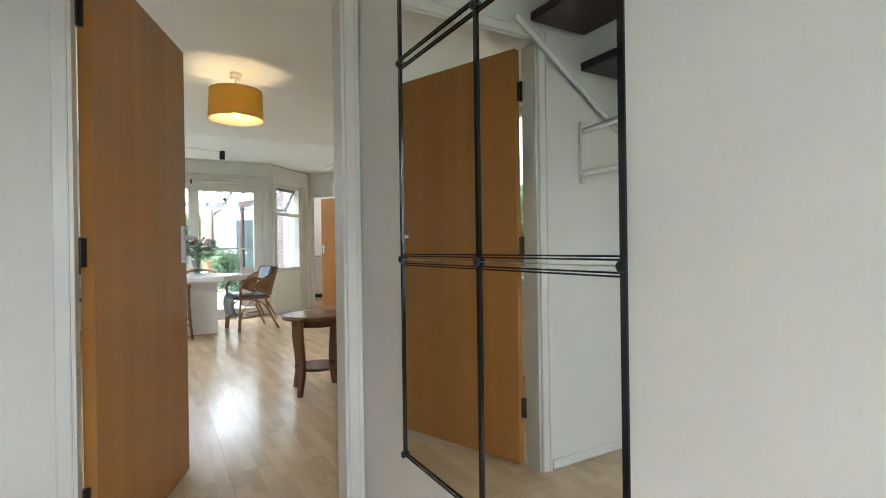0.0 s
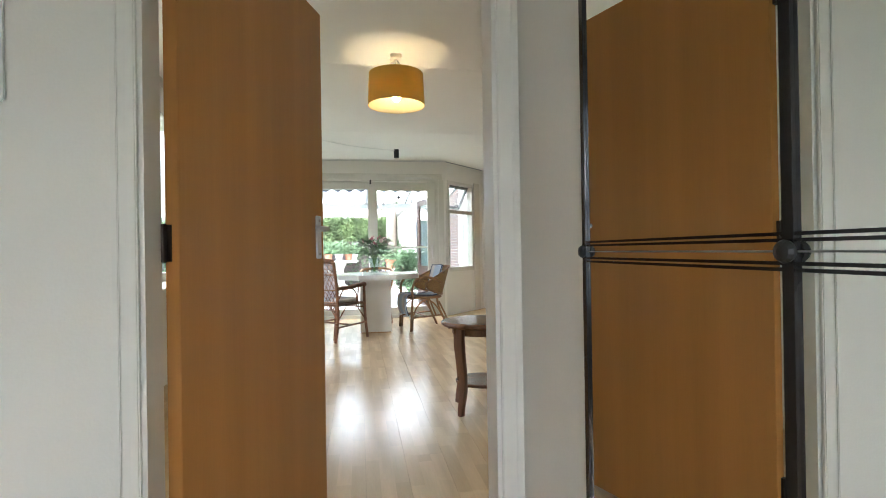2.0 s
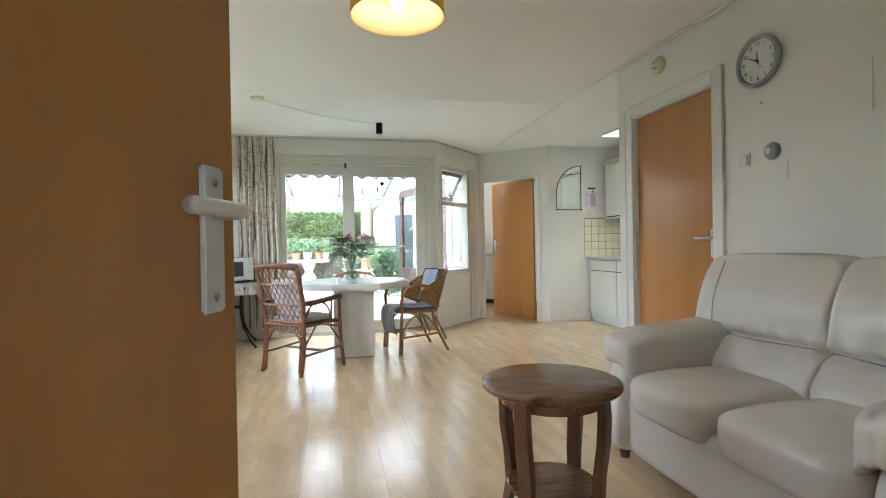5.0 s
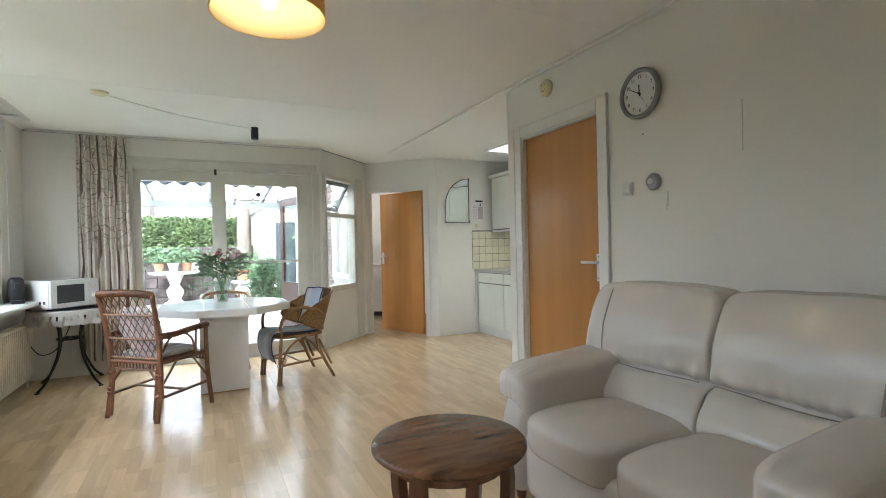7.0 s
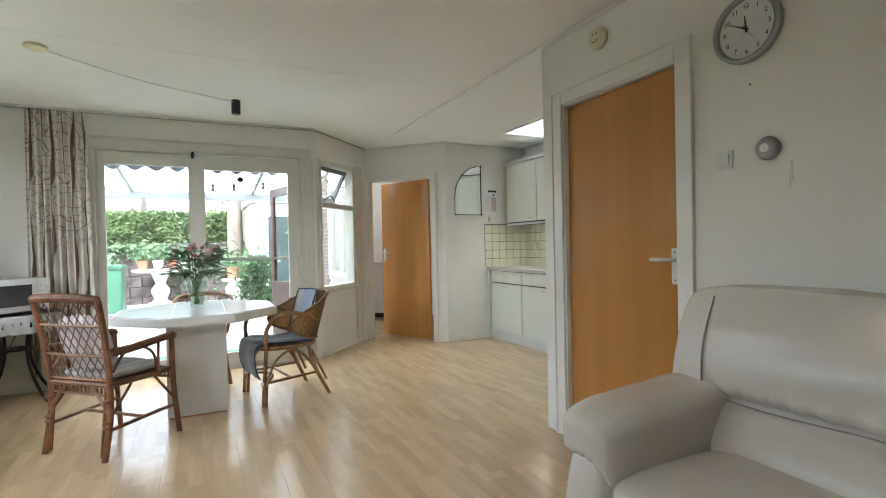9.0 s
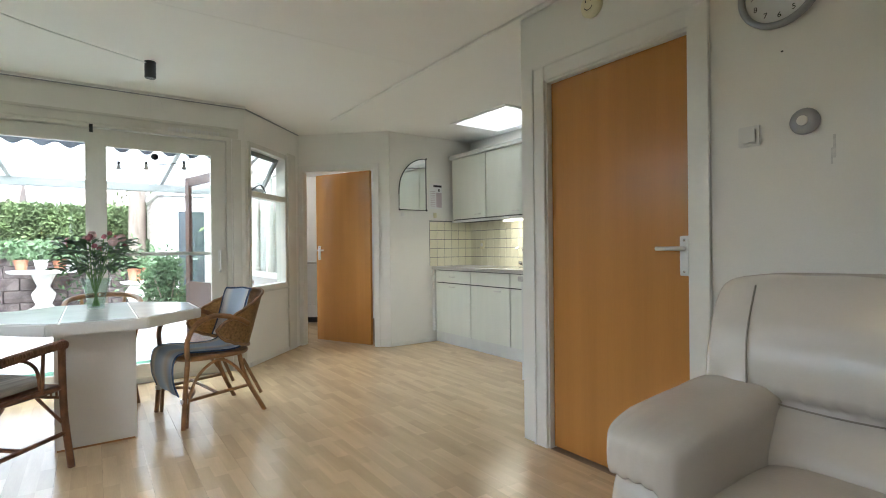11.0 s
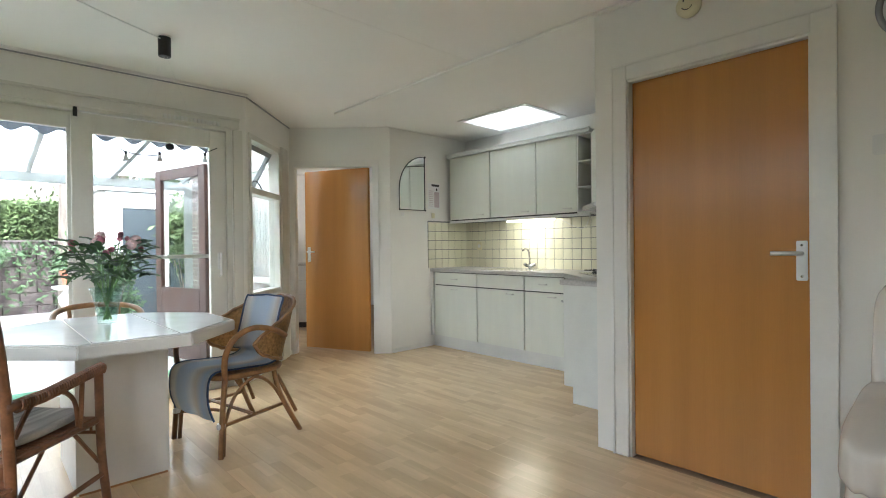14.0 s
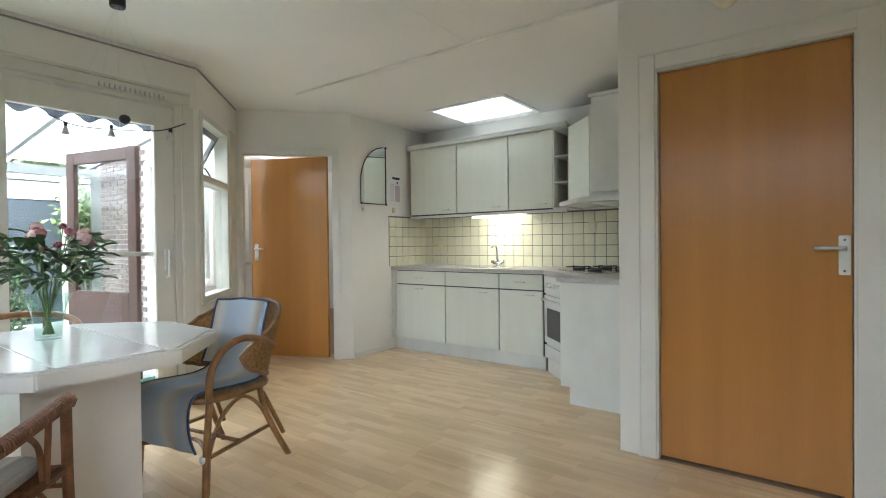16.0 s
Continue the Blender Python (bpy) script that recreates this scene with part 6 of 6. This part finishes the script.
part("rear_wall", B((1.80, 16.9, -0.15, 4.6, 17.0, 2.18), (4.52, 14.7, -0.15, 4.6, 16.9, 2.18)), MORTAR, sd)
def bush(name, label, x, y, z, rx, rz, n, sz, seed, m_=LEAF2):
    b = thing(name, label, "shrub", pose(x, y, -0.03))
    rg = random.Random(seed)
    for k in range(5):
        a = 2 * math.pi * k / 5
        part("branch", T(spline([(0, 0, 0), (0.3 * rx * math.cos(a), 0.3 * rx * math.sin(a), z * 0.6), (0.7 * rx * math.cos(a), 0.7 * rx * math.sin(a), z + rz * 0.4)], 4), 0.012, 5), BARK, b)
    blobs = [(rg.uniform(-0.6, 0.6) * rx, rg.uniform(-0.6, 0.6) * rx, z + rg.uniform(-0.5, 0.7) * rz, rg.uniform(0.35, 0.6)) for _ in range(9)]
    def pl_(r):
        q = blobs[r.randrange(9)]
        return (q[0] + r.gauss(0, 0.5) * q[3] * rx, q[1] + r.gauss(0, 0.5) * q[3] * rx, max(0.02, q[2] + r.gauss(0, 0.5) * q[3] * rz))
    cloud("crown", m_, n, pl_, sz, seed, b)
bush("shrub", "bushy green garden shrub beside the paving", 1.75, 13.6, 0.55, 0.42, 0.5, 2600, 0.05, 21)
bush("shrub", "leafy light green shrub by the shed", 2.9, 13.9, 1.2, 0.5, 0.8, 2200, 0.07, 22, LEAF)
bush("shrub", "low green shrub before the block wall", -1.6, 15.9, 0.6, 0.7, 0.6, 2600, 0.06, 23)
bush("shrub", "low green shrub before the block wall", -3.6, 15.6, 0.7, 0.9, 0.7, 2600, 0.07, 24)
def tree(x, y, h, rad, seed, lean=0.0):
    t = thing("tree", "grey-barked garden tree with a leafy crown", "tree", pose(x, y, -0.2))
    rg = random.Random(seed)
    part("trunk", T(spline([(0, 0, 0), (0.03, 0, h * 0.3), (lean, 0, h * 0.7), (lean * 1.5, 0, h)], 5), rad, 10, taper=[1.1 - 0.6 * i / 15 for i in range(16)]), BARK, t, smooth=True)
    tips = []
    for k in range(9):
        a, z = rg.uniform(0, 6.28), h * rg.uniform(0.5, 0.95)
        e = Vector((1.6 * math.cos(a), 1.6 * math.sin(a), z + rg.uniform(0.3, 1.0)))
        tips.append(e)
        part("limb", T(spline([(lean * z / h, 0, z), tuple(e * 0.5 + Vector((0, 0, z * 0.55))), tuple(e)], 4), 0.05, 6, taper=[1 - 0.8 * i / 8 for i in range(9)]), BARK, t)
    def pl_(r):
        q = tips[r.randrange(9)]
        return (q.x + r.gauss(0, 0.55), q.y + r.gauss(0, 0.55), q.z + r.gauss(0, 0.35))
    cloud("crown", LEAF, 5000, pl_, 0.09, seed, t)
tree(1.45, 16.2, 11.0, 0.17, 31, 0.1)
tree(3.6, 22.5, 3.8, 0.2, 32)
tree(6.0, 21.5, 4.4, 0.2, 33)
def pedestal(x, y, top, h, label):
    t = thing("stone_pedestal", label, "pedestal table", pose(x, y, -0.03))
    part("base", B((-0.24 * h / 0.8, -0.24 * h / 0.8, 0, 0.24 * h / 0.8, 0.24 * h / 0.8, 0.07)), STONE, t, bevel=0.01)
    part("column", L([(0.2 * h / 0.8, 0.071), (0.12, 0.16), (0.17, 0.26), (0.19, 0.36), (0.12, 0.46), (0.10, 0.5), (0.2, h - 0.05)], 24), STONE, t, smooth=True)
    part("top", L([(top - 0.05, h - 0.05), (top, h - 0.02), (top, h + 0.01), (0.001, h + 0.015)], 32), STONE, t, smooth=True)
def potted(x, y, z, r, seed, m_=TERRA):
    t = thing("potted_plant", "small green plant in a terracotta pot", "potted plant", pose(x, y, z))
    part("pot", L([(r * 0.7, 0.0), (r, r * 1.5), (r * 1.08, r * 1.5), (r * 1.08, r * 1.8), (0.001, r * 1.7)], 18), m_, t)
    cloud("leaves", LEAF2, 260, lambda g: (g.gauss(0, r * 0.9), g.gauss(0, r * 0.9), r * 1.8 + abs(g.gauss(0, r * 1.3))), r * 0.4, seed, t)
pedestal(-0.1, 15.9, 0.55, 0.80, "white stone pedestal table in the garden")
pedestal(1.38, 15.3, 0.27, 0.55, "small white stone pedestal in the garden")
for i, (x, y) in enumerate(((-0.42, 15.8), (-0.12, 15.7), (0.15, 15.85), (0.32, 15.95))):
    potted(x, y, 0.786, 0.11, 40 + i, TERRA if i % 2 == 0 else STONE)
potted(1.38, 15.3, 0.536, 0.15, 50)
bn = thing("wheelie_bin", "green plastic wheelie bin by the garden wall", "bin", pose(-0.85, 14.3, -0.03))
bm = bmesh.new()
prism(bm, [(-0.25, -0.25), (0.25, -0.25), (0.25, 0.25), (-0.25, 0.25)], 0.08, 0.9)
part("body", bm, BINGREEN, bn, bevel=0.02)
part("lid", B((-0.28, -0.29, 0.902, 0.28, 0.29, 0.97)), BINGREEN, bn, bevel=0.02)
for x in (-0.22, 0.22):
    part("wheel", T([(x - 0.03, 0.25, 0.1), (x + 0.03, 0.25, 0.1)], 0.1, 16), BLACK, bn)
# far house roofs and neighbours
for x, y in ((-6.0, 34.0), (4.0, 38.0)):
    h = thing("house", "pale far-off house with a tiled pitched roof", "house", pose(x, y, -0.2))
    part("wall", B((-3.5, 0, 0, 3.5, 6, 2.9)), PALEBRICK, h)
    bm = bmesh.new()
    a_ = [bm.verts.new(q) for q in ((-3.8, -0.4, 2.85), (3.8, -0.4, 2.85), (3.8, 6.4, 2.85), (-3.8, 6.4, 2.85), (-3.8, 3, 5.2), (3.8, 3, 5.2))]
    for f in ((0, 1, 5, 4), (2, 3, 4, 5), (0, 4, 3), (1, 2, 5), (3, 2, 1, 0)):
        bm.faces.new([a_[i] for i in f])
    part("roof", bm, ROOFTILE, h)
    for xx in (-2, 1):
        wd = part("window", B((xx, -0.03, 1.0, xx + 1.2, -0.005, 2.2)), FRAME, h)
        part("window_glass", B((xx + 0.08, -0.04, 1.08, xx + 1.12, -0.031, 2.12)), OVENGLASS, wd)
nb = thing("boundary_wall", "purple-brown brick wall outside the side window", "brick wall", kind=S)
part("core", B((-3.10, 11.0, -0.15, -3.0, 12.7, 2.5)), MORTAR, nb)

# ---- pieces of walls and floors ----
def pieces(parent, name, meshes, places):
    for i, (m, k) in enumerate(places):
        o = new(name, meshes[k % len(meshes)])
        o.parent = parent
        o.matrix_basis = m


# kitchen tiles
def slab(sx, sy, sz, b):
    bm = bmesh.new()
    q = [(b, b), (sx - b, b), (sx - b, sy - b), (b, sy - b)]
    lo = [bm.verts.new((x, y, 0)) for x, y in ((0, 0), (sx, 0), (sx, sy), (0, sy))]
    md = [bm.verts.new((x, y, sz - b)) for x, y in ((0, 0), (sx, 0), (sx, sy), (0, sy))]
    hi = [bm.verts.new((x, y, sz)) for x, y in q]
    for a_, c_ in ((lo, md), (md, hi)):
        for i in range(4):
            bm.faces.new((a_[i], a_[(i + 1) % 4], c_[(i + 1) % 4], c_[i]))
    bm.faces.new(hi)
    return bm
TW = 0.1085
tile_me = mesh_of("tile", slab(TW - 0.006, TW - 0.006, 0.006, 0.0012), TILE)
sp1 = thing("tile_splashback", "pale yellow square wall tiles with grey joints", "tiles", kind=S)
part("grout", B((4.635, 5.802, 0.906, 4.6395, 8.669, 1.459), (3.996, 8.6655, 0.906, 4.634, 8.6695, 1.459), (3.30, 5.8005, 0.906, 4.634, 5.8045, 1.459)), GROUT, sp1)
pl_back = [(pose(4.635, 8.662 - TW * i, 0.907 + TW * j, 90, 0, -90), 0) for i in range(26) for j in range(5)]
pl_end = [(pose(4.0 + TW * i, 8.6655, 0.907 + TW * j, 90, 0, 0), 0) for i in range(6) for j in range(5)]
pl_ret = [(pose(4.634 - TW * i, 5.8045, 0.907 + TW * j, 90, 0, 180), 0) for i in range(12) for j in range(5)]
pieces(sp1, "tile", [tile_me], pl_back + pl_end + pl_ret)

# brick face of the back room, and pale brick of the shed
def bricks(parent, m, w, h, material, holes=(), bl=0.22, bh=0.0625):
    me = mesh_of("brick", slab(bl - 0.011, bh - 0.011, 0.014, 0.003), material)
    hf = mesh_of("brick", slab(bl / 2 - 0.011, bh - 0.011, 0.014, 0.003), material)
    out = []
    for j in range(int(h / bh)):
        x = 0.0
        if j % 2:
            out.append((m @ pose(0, j * bh, 0), 1))
            x = bl / 2
        while x + bl <= w + 0.001:
            if not any(a < x + bl and x < b and c < j * bh + bh and j * bh < d for a, b, c, d in holes):
                out.append((m @ pose(x, j * bh, 0), 0))
            x += bl
    pieces(parent, "brick", [me, hf], out)
bw = thing("brick_facade", "brown brick outer face of the back room", "brick wall", kind=S)
part("mortar", B((2.621, 11.26, -0.15, 2.639, 12.62, 2.6), (2.621, 9.60, -0.15, 2.639, 11.26, 0.74), (2.621, 9.60, 2.16, 2.639, 11.26, 2.6)), MORTAR, bw)
bricks(bw, pose(2.621, 12.61, 0.0, 90, 0, -90), 1.34, 2.5, BRICKM)
bricks(sd, pose(1.72, 17.0, -0.1, 90, 0, -90), 2.4, 2.25, PALEBRICK, bl=0.24, bh=0.09)
bricks(nb, pose(-3.0, 11.0, 0.6, 90, 0, 90), 1.70, 1.85, BRICKM)
# garden wall blocks
blk = mesh_of("block", slab(0.49, 0.24, 0.14, 0.012), BLOCKS)
pieces(gw, "block", [blk], [(pose(-5.0 + 0.5 * i + (0.25 if j % 2 else 0), 16.62, -0.12 + 0.245 * j, 90, 0, 0), 0) for i in range(14) for j in range(6)])

# floor boards, each of three rows of short strips
BW_, BL_ = 0.195, 1.285
def board(w, ln, seed):
    rg = random.Random(seed)
    bm = bmesh.new()
    for r in range(3):
        x0, x1 = w * r / 3 + (0.0004 if r == 0 else 0), w * (r + 1) / 3 - (0.0004 if r == 2 else 0)
        y, nxt = 0.0, rg.uniform(0.1, 0.4)
        while y < ln - 0.001:
            e = min(ln, y + nxt)
            e = ln if ln - e < 0.06 else e
            v = [bm.verts.new(q) for q in ((x0, y + (0.0004 if y == 0 else 0), 0), (x1, y + (0.0004 if y == 0 else 0), 0), (x1, e - (0.0004 if e == ln else 0), 0), (x0, e - (0.0004 if e == ln else 0), 0))]
            bm.faces.new(v)
            y, nxt = e, rg.uniform(0.25, 0.45)
    w0, l0 = 0.0004, 0.0004
    c = [(w0, l0), (w - w0, l0), (w - w0, ln - l0), (w0, ln - l0)]
    for i in range(4):
        a_, b_ = c[i], c[(i + 1) % 4]
        bm.faces.new([bm.verts.new(q) for q in ((*a_, -0.004), (*b_, -0.004), (*b_, 0), (*a_, 0))])
    return mesh_of("board", bm, FLOOR)
whole = [board(BW_, BL_, 100 + i) for i in range(6)]
def lay(x0, y0, x1, y1, seed):
    rg = random.Random(seed)
    x = x0
    while x < x1 - 0.002:
        w = min(BW_, x1 - x)
        y = y0
        first = rg.uniform(0.3, 1.28)
        while y < y1 - 0.002:
            ln = min(first if y == y0 else BL_, y1 - y)
            me = whole[rg.randrange(6)] if abs(w - BW_) < 1e-6 and abs(ln - BL_) < 1e-6 else board(w, ln, rg.randrange(10 ** 6))
            o = new("board", me)
            o.parent, o.matrix_basis = floor, pose(x, y, 0)
            y += ln
        x += w
lay(-0.95, -1.2, 0.909, 2.05, 1)
lay(-1.05, 2.05, 2.75, 8.6, 2)
lay(2.75, 5.8, 4.64, 8.67, 3)
lay(1.86, 8.6, 2.75, 9.45, 4)
lay(2.75, 8.67, 3.5, 11.0, 5)
